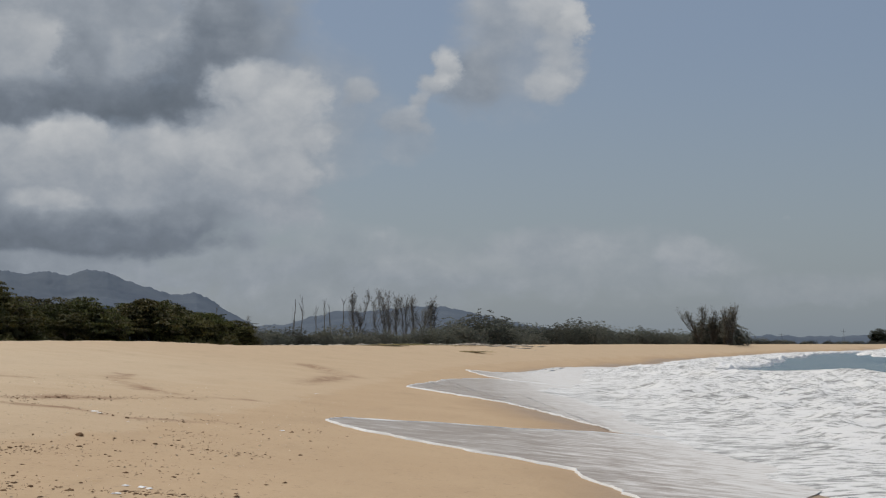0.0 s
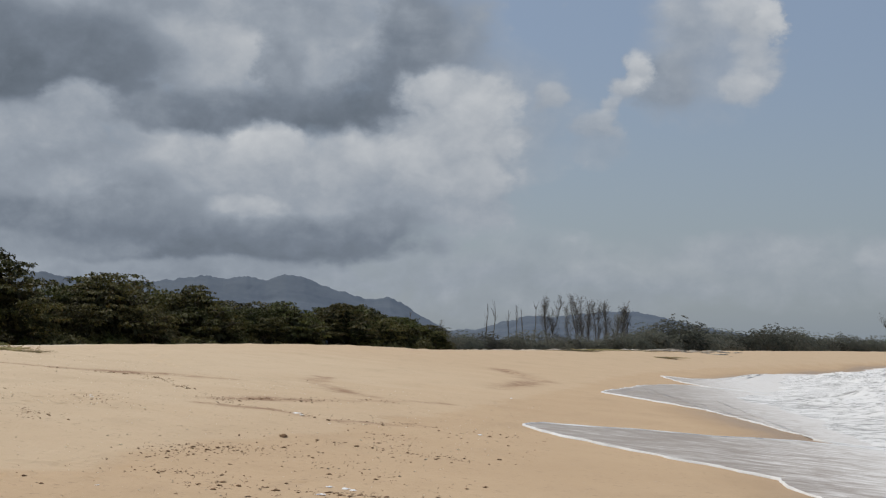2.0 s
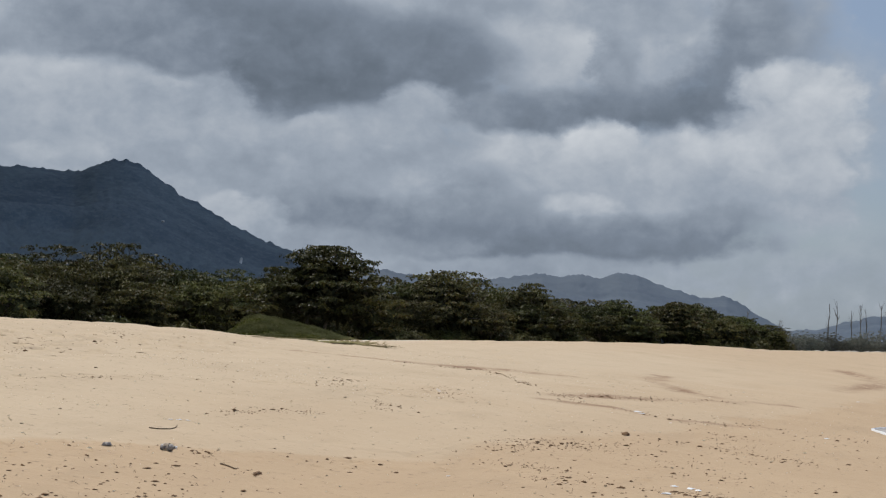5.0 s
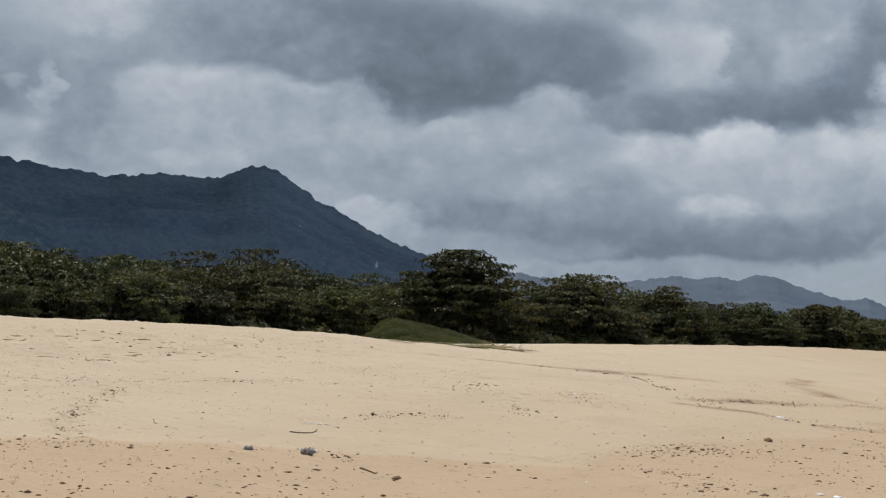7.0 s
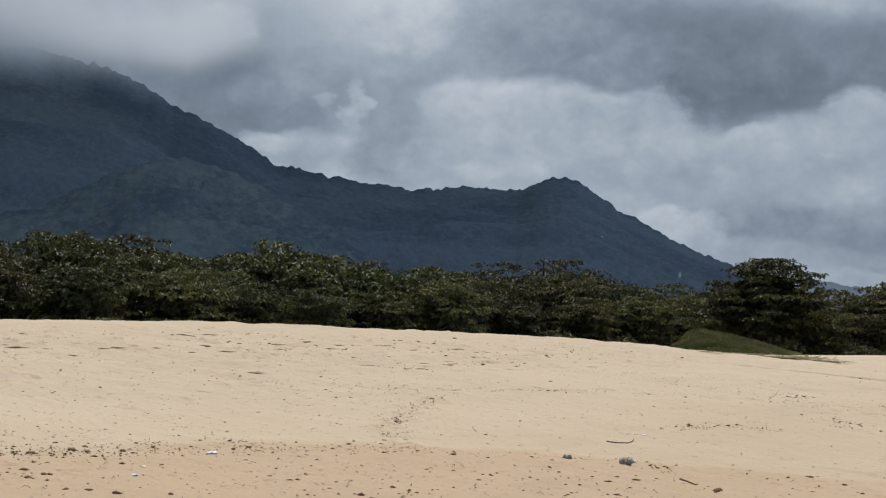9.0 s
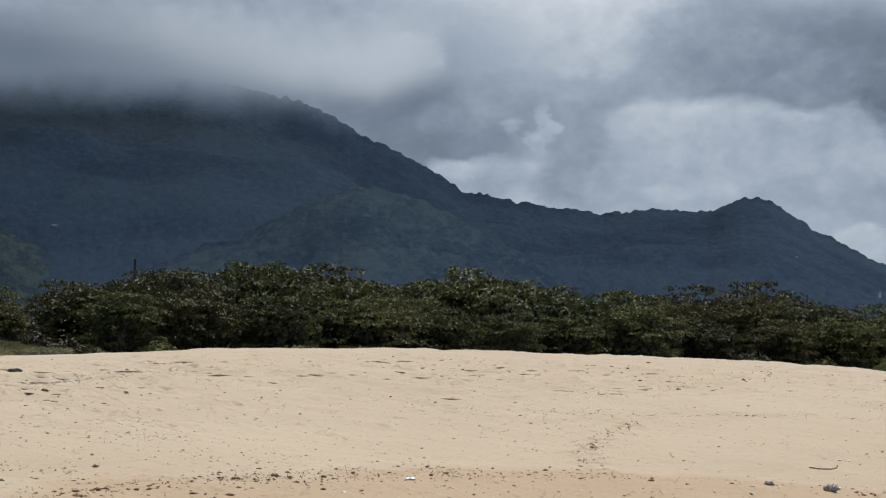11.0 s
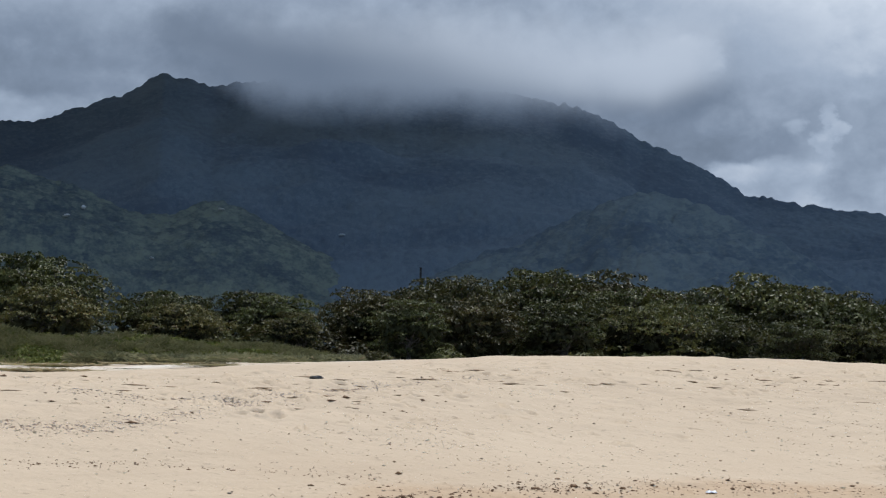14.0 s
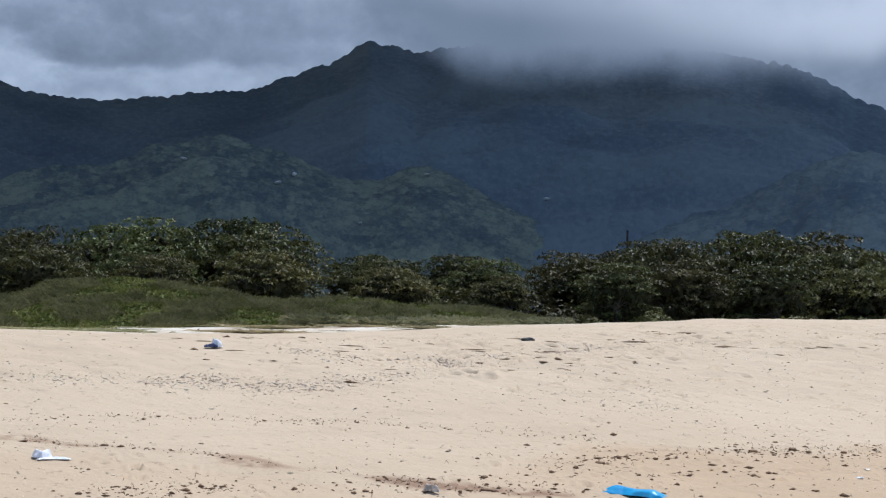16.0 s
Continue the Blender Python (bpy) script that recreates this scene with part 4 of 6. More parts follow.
# ---- mountains ----
def ridge(name, label, mat, distance, depth, line, seed, spurs=0.16, crowns=4.0, crown_size=9.0, kernel_part=70, steps=700, rows=150):
    """A forested mountain: line gives the bearing and the rise in degrees of the bends of its skyline, seen from the beach."""
    bends = np.array(line, float)
    a = np.linspace(bends[:, 0].min(), bends[:, 0].max(), steps)
    order = np.argsort(bends[:, 0])
    rise = np.interp(a, bends[order, 0], bends[order, 1])
    kernel = np.hanning(max(5, int(steps / kernel_part)))
    pad = len(kernel)
    rise = np.convolve(np.pad(rise, pad, "edge"), kernel / kernel.sum(), "same")[pad:-pad]
    s = np.concatenate([np.linspace(0, 1, rows), np.linspace(1.03, 1.5, 12)])
    aa, ss = np.meshgrid(np.radians(a), s, indexing="ij")
    r = distance - depth * (1 - ss)
    x, y = -np.sin(aa) * r, np.cos(aa) * r
    top = np.tan(np.radians(rise))[:, None] * distance
    climb = np.clip(ss, 0, 1) ** 1.15
    back = np.where(ss > 1, 1 - (ss - 1) * 1.3, 1)
    fold = fbm2(x / depth * 4.2, y / depth * 4.2, 4, seed, 0.55)
    # the spurs and gullies stay under the straight line to the skyline
    z = top * climb * back * (1 + spurs * 2.2 * (fold - 0.28) * np.clip(1 - ss, 0, 1) ** 0.7 * 1.6)
    lump = domes(x / crown_size, y / crown_size, seed) * crowns + crowns * 0.5 * value_noise(x / 3.5, y / 3.5, seed + 2)
    bumps = [np.sqrt(np.maximum(value_noise(aa * distance / w, ss * 0 + seed, seed + int(w)) + 0.1, 0)) for w in (19.0, 9.0, 5.5)]
    ragged = min(1.0, distance / 1900) * (3.6 * bumps[0] + 3.0 * bumps[1] + 2.4 * bumps[2] - 3.2) * np.exp(-((ss - 1) / 0.02) ** 2)
    z = z + lump * step(0, 0.05, ss) + ragged - crowns * 0.6 + 2.0
    v = np.stack([x, y, z], -1).reshape(-1, 3)
    ob = smooth(part(name, (v, grid_faces(len(a), len(s))), mat))
    # texture laid by bearing and height, so crowns look unsquashed from the camera
    lie = np.stack([aa * distance, z * 1.5, ss * 40], -1)
    ob.data.attributes.new("view_plane_metres", "FLOAT_VECTOR", "POINT").data.foreach_set("vector", np.asarray(lie, np.float32).ravel())
    tagged(ob, label, "mountain", kind="structure")
    return a, r, z


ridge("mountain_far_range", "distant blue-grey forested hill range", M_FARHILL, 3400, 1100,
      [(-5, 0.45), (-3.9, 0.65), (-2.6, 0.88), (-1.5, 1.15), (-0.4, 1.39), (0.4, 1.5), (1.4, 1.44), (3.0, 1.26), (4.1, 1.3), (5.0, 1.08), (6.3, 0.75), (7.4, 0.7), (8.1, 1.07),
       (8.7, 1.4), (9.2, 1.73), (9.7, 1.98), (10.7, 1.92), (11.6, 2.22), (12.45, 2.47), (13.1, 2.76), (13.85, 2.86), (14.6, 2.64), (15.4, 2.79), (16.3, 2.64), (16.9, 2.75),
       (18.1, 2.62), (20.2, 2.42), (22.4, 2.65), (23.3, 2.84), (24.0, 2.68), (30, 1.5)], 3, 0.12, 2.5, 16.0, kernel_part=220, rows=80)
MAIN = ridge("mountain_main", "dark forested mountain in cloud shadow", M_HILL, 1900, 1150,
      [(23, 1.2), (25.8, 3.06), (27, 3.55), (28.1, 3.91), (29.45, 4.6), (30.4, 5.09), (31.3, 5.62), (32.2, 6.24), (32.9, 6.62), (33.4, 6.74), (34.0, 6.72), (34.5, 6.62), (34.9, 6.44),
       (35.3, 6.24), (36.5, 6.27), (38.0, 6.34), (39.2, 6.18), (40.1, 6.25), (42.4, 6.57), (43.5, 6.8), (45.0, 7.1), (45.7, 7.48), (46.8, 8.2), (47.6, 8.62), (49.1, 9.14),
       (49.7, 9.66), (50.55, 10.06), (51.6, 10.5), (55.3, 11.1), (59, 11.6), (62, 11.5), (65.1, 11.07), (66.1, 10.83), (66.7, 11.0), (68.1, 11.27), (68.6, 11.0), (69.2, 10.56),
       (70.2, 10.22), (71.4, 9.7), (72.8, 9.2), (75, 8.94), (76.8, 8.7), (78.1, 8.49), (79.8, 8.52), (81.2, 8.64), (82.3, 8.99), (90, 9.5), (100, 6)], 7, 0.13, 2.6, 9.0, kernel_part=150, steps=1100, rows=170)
SPUR = ridge("mountain_spur_near", "green lower spur with forest crowns coloured light", M_SPUR, 1050, 420,
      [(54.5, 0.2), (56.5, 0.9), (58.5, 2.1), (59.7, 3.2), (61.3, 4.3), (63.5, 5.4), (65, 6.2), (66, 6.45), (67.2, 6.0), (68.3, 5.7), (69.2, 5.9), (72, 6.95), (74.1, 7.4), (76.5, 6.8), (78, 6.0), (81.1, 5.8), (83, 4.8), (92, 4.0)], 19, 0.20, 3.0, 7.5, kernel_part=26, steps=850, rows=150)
ridge("mountain_spur_low", "wooded foot of the mountain, its colour blued by haze", M_FOOTHILL, 930, 260,
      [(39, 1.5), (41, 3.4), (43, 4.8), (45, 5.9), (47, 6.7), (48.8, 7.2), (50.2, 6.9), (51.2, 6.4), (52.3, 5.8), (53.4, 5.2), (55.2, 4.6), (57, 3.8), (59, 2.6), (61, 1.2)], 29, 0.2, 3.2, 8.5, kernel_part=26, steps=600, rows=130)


def bare_rock(where, az, rise, size, tall, seed):
    """A pale slab of bare rock on a mountain side, at a bearing and a rise seen from the beach."""
    a, r, z = where
    k = int(np.argmin(abs(a - az)))
    up = np.degrees(np.arctan2(z[k] - 2.2, r[k]))
    j = int(np.argmax(up > rise))
    x, y = bearing(az, float(r[k, j]) - 2.0)
    rng = np.random.default_rng(seed)
    bm = bmesh.new()
    bmesh.ops.create_icosphere(bm, subdivisions=2, radius=1)
    for v in bm.verts:
        v.co *= 1 + 0.35 * noise.noise(v.co * 1.7 + Vector((seed, 0, 0)))
        v.co.x, v.co.y, v.co.z = v.co.x * size * 0.75, v.co.y * 1.6, v.co.z * tall * 0.55
    ob = part("rock_outcrop", bm, M_ROCKFACE)
    ob.matrix_basis = pose(x, y, float(z[k, j]) + 1.0, -20, rng.uniform(-15, 15), az)
    tagged(ob, "pale bare granite outcrop on the forested slope", "rock", "rock outcrops")


for k, (az, rise, size, tall) in enumerate(((65.66, 6.02, 3.2, 1.0), (60.9, 5.1, 3.5, 1.6), (70.96, 5.79, 2.2, 2.6), (71.6, 5.5, 3.5, 1.2), (75.3, 6.3, 3.0, 1.2), (68.3, 4.0, 1.8, 1.0))):
    bare_rock(SPUR if az != 60.9 else MAIN, az, rise, size, tall, k)
bare_rock(MAIN, 28.84, 2.9, 2.0, 10.0, 9)
bare_rock(MAIN, 31.9, 4.4, 2.4, 2.0, 12)


def unseen_cloud_deck():
    """A cloud deck added out of view between the sun and the mountain, which keeps the slopes in shade."""
    n_a, n_r = 120, 50
    deg, k = np.meshgrid(np.linspace(12, 140, n_a), np.linspace(0, 1, n_r), indexing="ij")
    near = np.interp(deg, [12, 54, 60, 112], [620, 620, 560, 560])
    r = near + k * (2900 - near)
    a = np.radians(deg)
    # the deck hangs lower to the left to darken the slopes there
    high = 950 + 1650 * (1 - step(30, 54, deg))
    sx, sy = bearing(SUN_AZ, 1 / math.tan(radians(SUN_EL)))
    x, y = -np.sin(a) * r + sx * (high - 200), np.cos(a) * r + sy * (high - 200)
    lumps = 160 * fbm2(x * 0.004, y * 0.004, 4, 70, 0.55)
    rim = np.minimum(np.minimum(step(12, 18, deg), 1 - step(132, 140, deg)), np.minimum(step(0, 0.12, k), 1 - step(0.9, 1, k)))
    base = np.stack([x, y, high + 0.25 * lumps * rim], -1)
    head = np.stack([x, y, high + 2 + (260 + lumps) * rim], -1)
    v = np.concatenate([base.reshape(-1, 3), head.reshape(-1, 3)])
    f = grid_faces(n_a, n_r)
    ob = smooth(part("cloud", (v, np.concatenate([f[:, ::-1], f + n_a * n_r])), M_CLOUD))
    tagged(ob, "grey cloud deck out of view, added to shade the mountain", "cloud", kind="structure")


def cloud_cap():
    """The soft cloud bank that hides the summit, a glowing sheet hung before it."""
    n_a, n_e = 160, 60
    a, e = np.meshgrid(np.linspace(43, 72, n_a), np.linspace(8.4, 16.5, n_e), indexing="ij")
    low = np.interp(a, [43, 46, 48.5, 51, 55, 57.5, 60, 62.5, 64.5, 66, 69, 72], [11.6, 10.2, 9.30, 9.35, 9.8, 10.1, 10.0, 10.05, 10.4, 11.3, 12.3, 13])
    r = 1560 + 60 * fbm2(a * 0.3, e * 0.3, 3, 81)
    x, y = -np.sin(np.radians(a)) * r, np.cos(np.radians(a)) * r
    z = np.tan(np.radians(e)) * r + 2.2
    ob = smooth(part("cloud_bank", (np.stack([x, y, z], -1).reshape(-1, 3), grid_faces(n_a, n_e)), M_CAP))
    rim = (e - low) / 2.3 + 0.32
    rim = np.minimum(rim, np.minimum((a - 44.5) / 3.0, (72 - a) / 7.0))
    rim = np.minimum(rim, (15.0 - e) / 3.0)
    # the height tone also paints the bank lighter and darker by bearing
    for name, value in (("rim", np.clip(rim, 0, 1)), ("height", np.clip((e - low) / 3.6, 0, 1) + step(0.3, 2.2, e - low) * np.interp(a, [43, 47, 52, 57, 62, 72], [0.65, 0.65, 0.45, 0.0, -0.4, -0.25]))):
        ob.data.attributes.new(name, "FLOAT", "POINT").data.foreach_set("value", np.asarray(value, np.float32).ravel())
    tagged(ob, "soft grey glowing cloud sheet hung before the mountain summit", "cloud", kind="structure")


unseen_cloud_deck()
cloud_cap()


# ---- trees ----
def leaf_mesh(centres, axes, count, length, width, rng, droop=0.2, spread=1.0):
    """Rosettes of leaves: count leaves round each centre, each a folded blade of two triangles."""
    n = len(centres)
    axes = axes / np.linalg.norm(axes, axis=1, keepdims=True)
    ref = np.where(abs(axes[:, 2:]) < 0.9, [[0, 0, 1.0]], [[1.0, 0, 0]])
    u = np.cross(axes, ref)
    u /= np.linalg.norm(u, axis=1, keepdims=True)
    w = np.cross(axes, u)
    phi = rng.uniform(0, 2 * np.pi, (n, count, 1))
    radial = u[:, None] * np.cos(phi) + w[:, None] * np.sin(phi)
    lift = rng.uniform(-0.1, 0.7, (n, count, 1))
    way = radial * spread + axes[:, None] * lift
    way /= np.linalg.norm(way, axis=2, keepdims=True)
    side = np.cross(way, axes[:, None] + 0.25 * rng.normal(size=(n, count, 3)))
    side /= np.linalg.norm(side, axis=2, keepdims=True) + 1e-9
    ln = length * rng.uniform(0.7, 1.25, (n, count, 1))
    base = centres[:, None] + way * ln * 0.08
    mid = base + way * ln * 0.55
    end = base + way * ln
    end[..., 2] -= droop * ln[..., 0]
    wd = width * rng.uniform(0.8, 1.2, (n, count, 1)) * 0.5
    fold = axes[:, None] * wd * 0.35
    v = np.stack([base, mid + side * wd + fold, end, mid - side * wd + fold], 2).reshape(-1, 3)
    k = np.arange(n * count)[:, None] * 4
    f = np.concatenate([k + [0, 1, 2], k + [0, 2, 3]], 1).reshape(-1, 3)
    return v, f


def tube(points, radii, sides=7):
    p, radii = np.array(points, float), np.array(radii, float)
    d = np.gradient(p, axis=0)
    d /= np.linalg.norm(d, axis=1, keepdims=True) + 1e-9
    ref = np.where(abs(d[:, 2:]) < 0.9, [[0, 0, 1.0]], [[1.0, 0, 0]])
    u = np.cross(d, ref)
    u /= np.linalg.norm(u, axis=1, keepdims=True)
    w = np.cross(d, u)
    t = np.linspace(0, 2 * np.pi, sides, endpoint=False)
    ring = u[:, None] * np.cos(t)[:, None] + w[:, None] * np.sin(t)[:, None]
    v = (p[:, None] + ring * radii[:, None, None]).reshape(-1, 3)
    f = []
    for i in range(len(p) - 1):
        for j in range(sides):
            f.append((i * sides + j, i * sides + (j + 1) % sides, (i + 1) * sides + (j + 1) % sides, (i + 1) * sides + j))
    return v, np.array(f)


def join(pieces):
    vs, fs, n = [], [], 0
    for v, f in pieces:
        vs.append(v)
        fs.append(np.asarray(f) + n)
        n += len(v)
    return np.concatenate(vs), np.concatenate(fs)


def limb(start, end, r0, r1, rng, wander=0.12):
    k = np.linspace(0, 1, 6)[:, None]
    p = np.array(start) * (1 - k) + np.array(end) * k
    p[1:-1] += rng.normal(0, wander, (4, 3)) * np.linalg.norm(np.array(end) - start) * 0.25
    p[:, 2] += 0.12 * np.sin(np.pi * k[:, 0])
    return tube(p, np.linspace(r0, r1, 6), 5)


def empty(name, label, category, group=""):
    return tagged(new(name), label, category, group)


def broad_tree(height, spread, seed, leaf_mat, rosettes=2500, layered=0.0, skirt=0.5, leaf=0.165, name="almond_tree",
               label="broad wind-shaped almond tree with dark glossy leaves"):
    """A seaside tree: several stems from the ground, limbs, and a domed crown of packed lobes set with leaf rosettes."""
    rng = np.random.default_rng(seed)
    thing = empty(name, label, "tree", "coastal tree belt")
    count = int(30 + spread * 4.0)
    usual = 0.30 + 0.052 * spread
    lobes = []
    for k in range(count):
        a, d = k * 2.4 + rng.uniform(-0.4, 0.4), spread * math.sqrt((k + 0.5) / count) * 0.5
        roof = height * (1.0 - 0.33 * (d / (spread * 0.5)) ** 3.0)
        size = rng.uniform(0.6, 1.2) * usual
        lobes.append((a, d, roof * rng.uniform(0.80, 1.04) - size * 0.5, size))
        if k % 2:
            lobes.append((a + 0.6, d * rng.uniform(0.85, 1.05), roof * rng.uniform(skirt * 0.55, 0.66), size))
    if layered:
        # flat shelves of foliage one above the other, narrowing upwards
        lobes = []
        for tier, (z, reach, many) in enumerate(((0.34, 0.50, 17), (0.45, 0.50, 17), (0.56, 0.46, 16), (0.66, 0.41, 15), (0.75, 0.35, 13), (0.84, 0.27, 11), (0.92, 0.18, 7), (0.97, 0.09, 4))):
            for k in range(many):
                a = k * 2 * math.pi / many + tier * 0.9 + rng.uniform(-0.3, 0.3)
                lobes.append((a, spread * reach * math.sqrt(rng.uniform(0.05, 1.0)), height * (z + rng.uniform(-0.03, 0.03)) - 0.15, rng.uniform(0.5, 1.0) * (0.25 + 0.05 * spread)))
    lean = np.array([0.25, 0, 0]) * height * 0.3 * (0.5 + rng.uniform())
    cs, ax, wood, trunk, boughs = [], [], [], [], []
    for k in range(rng.integers(2, 5)):
        foot = np.array([rng.normal(0, 0.45), rng.normal(0, 0.45), -0.3])
        head = foot + [rng.normal(0, 0.6), rng.normal(0, 0.6), height * 0.45]
        trunk.append(limb(foot, head, 0.07 + 0.014 * height, 0.07, rng))
        wood.append(head)
    for n, (a, d, z, size) in enumerate(lobes):
        c = np.array([math.cos(a) * d, math.sin(a) * d, z]) + lean * (z / height)
        start = wood[rng.integers(len(wood))] * [1, 1, rng.uniform(0.6, 1.0)]
        if n % 2 == 0:
            boughs.append(limb(start, c, 0.05, 0.02, rng))
        flat = np.array([1.5, 1.5, 0.44 - 0.10 * layered])
        m = int(rosettes / len(lobes) * (size / usual) ** 1.6)
        v = rng.normal(size=(m, 3))
        v /= np.linalg.norm(v, axis=1, keepdims=True)
        v[:, 2] = np.where(v[:, 2] < -0.15, -v[:, 2], v[:, 2])
        # knuckles on the lobe, each a tight bunch of rosettes, with shaded clefts between
        bulge = 1 + 0.6 * fbm2(v[:, 0] * 2.6 + a * 7, v[:, 1] * 2.6 + v[:, 2] * 2, 3, seed + n)[:, None]
        cs.append(c + v * flat * size * rng.uniform(0.80, 1.04, (m, 1)) * bulge)
        ax.append(v * [0.8, 0.8, 0.5] + [0, 0, 0.55] + rng.normal(0, 0.28, (m, 3)))
    cs, ax = np.concatenate(cs), np.concatenate(ax)
    keep = cs[:, 2] > 0.1
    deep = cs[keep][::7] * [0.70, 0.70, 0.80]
    stem = part("trunk", join(trunk), M_BARK, thing)
    part("branchwork", join(boughs), M_BARK, stem)
    part("crown", leaf_mesh(cs[keep], ax[keep], 5, leaf, leaf * 0.72, rng, 0.22), leaf_mat, thing)
    part("inner_foliage", leaf_mesh(deep, ax[keep][::7], 5, leaf * 3.0, leaf * 1.8, rng, 0.3), M_INNER, thing, "inner foliage coloured dark for crown shade")
    return thing


def casuarina(height, seed, bare=0.3, fan=0, name="she_oak", label="thin feathery she-oak with sparse grey-green needles"):
    """A slim, ragged needle tree: one or two stems, steep whippy branches with needle sprays."""
    rng = np.random.default_rng(seed)
    thing = empty(name, label, "tree", "thin trees behind the beach")
    stems, sprays, axes, twigs = [], [], [], []
    for k in range(fan or rng.integers(1, 4)):
        foot = np.array([rng.normal(0, 0.3), rng.normal(0, 0.3), -0.3])
        head = foot + [rng.normal(0, 2.0 if fan else 1.3), rng.normal(0, 0.5), height * rng.uniform(0.7 if fan else 0.85, 1.0)]
        stems.append(limb(foot, head, 0.05 + 0.006 * height, 0.025, rng, 0.05))
        for j in range(int(12 + height * 2.6)):
            s = rng.uniform(bare * 0.6, 1.0)
            p = foot + (head - foot) * s
            a = rng.uniform(0, 2 * np.pi)
            ln = height * rng.uniform(0.16, 0.42) * (1.15 - 0.7 * s)
            q = p + [math.cos(a) * ln * 0.40, math.sin(a) * ln * 0.40, ln * rng.uniform(0.8, 1.15)]
            twigs.append(limb(p, q, 0.03, 0.012, rng, 0.06))
            many = 9 if fan else 4
            k2 = rng.uniform(0.3, 1.05, (many, 1))
            sprays.append(p + (q - p) * k2 + rng.normal(0, 0.25 if fan else 0.12, (many, 3)))
            axes.append(np.tile(q - p, (many, 1)) + rng.normal(0, 0.3, (many, 3)))
    bark = M_BARK if fan else M_PALEBARK
    part("branchwork", join(twigs), bark, part("trunk", join(stems), bark, thing))
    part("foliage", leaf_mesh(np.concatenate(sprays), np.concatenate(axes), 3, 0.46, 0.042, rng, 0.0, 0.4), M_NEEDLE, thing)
    return thing


def dead_tree(height, seed):
    rng = np.random.default_rng(seed)
    thing = empty("dead_tree", "bare grey dead tree with a few upright twigs", "tree", "thin trees behind the beach")
    foot = np.array([0, 0, -0.3])
    head = np.array([rng.normal(0, 0.3), rng.normal(0, 0.3), height])
    twigs = [limb(foot, head, 0.12, 0.03, rng, 0.04)]
    for j in range(9):
        p = foot + (head - foot) * rng.uniform(0.3, 0.95)
        a, ln = rng.uniform(0, 6.3), height * rng.uniform(0.08, 0.22)
        twigs.append(limb(p, p + [math.cos(a) * ln * 0.4, math.sin(a) * ln * 0.4, ln], 0.03, 0.012, rng, 0.05))
    part("trunk", join(twigs), M_PALEBARK, thing)
    return thing


def shrub(radius, height, seed, mat, name="beach_shrub", label="low rounded green beach shrub", leaf=0.16, rosettes=420):
    rng = np.random.default_rng(seed)
    thing = empty(name, label, "shrub", "beach shrubs")
    v = rng.normal(size=(rosettes, 3))
    v /= np.linalg.norm(v, axis=1, keepdims=True)
    v[:, 2] = abs(v[:, 2])
    q = v * [radius, radius, height] * rng.uniform(0.6, 1.05, (rosettes, 1)) * (1 + 0.5 * fbm2(v[:, 0] * 2.5, v[:, 1] * 2.5 + v[:, 2], 3, seed)[:, None])
    stems = [limb((0, 0, -0.15), q[k] * 0.8, 0.03, 0.012, rng) for k in range(7)]
    part("stem", join(stems), M_BARK, thing)
    part("foliage", leaf_mesh(q, v + [0, 0, 0.6], 7, leaf, leaf * 0.5, rng), mat, thing)
    return thing


def stand(thing, az, r, turn=0.0, size=1.0, sink=0.0):
    """Puts a copy of a thing on the ground at a bearing and a distance."""
    x, y = bearing(az, r)
    return copy_thing(thing, pose(x, y, float(ground(x, y)) - sink, 0, 0, turn) @ Matrix.Diagonal((size, size, size, 1)))


def place_first(thing, az, r, turn=0.0):
    x, y = bearing(az, r)
    thing.matrix_basis = pose(x, y, float(ground(x, y)), 0, 0, turn)
    return thing


def treeline_range(az):
    """Distance along a bearing to the front of the tree belt."""
    r = np.linspace(30, 700, 1400)
    x, y = -math.sin(radians(az)) * r, math.cos(radians(az)) * r
    deep = waterline(y) - x
    hit = np.argmax(deep > TREELINE)
    return float(r[hit]) if deep.max() > TREELINE else 700.0


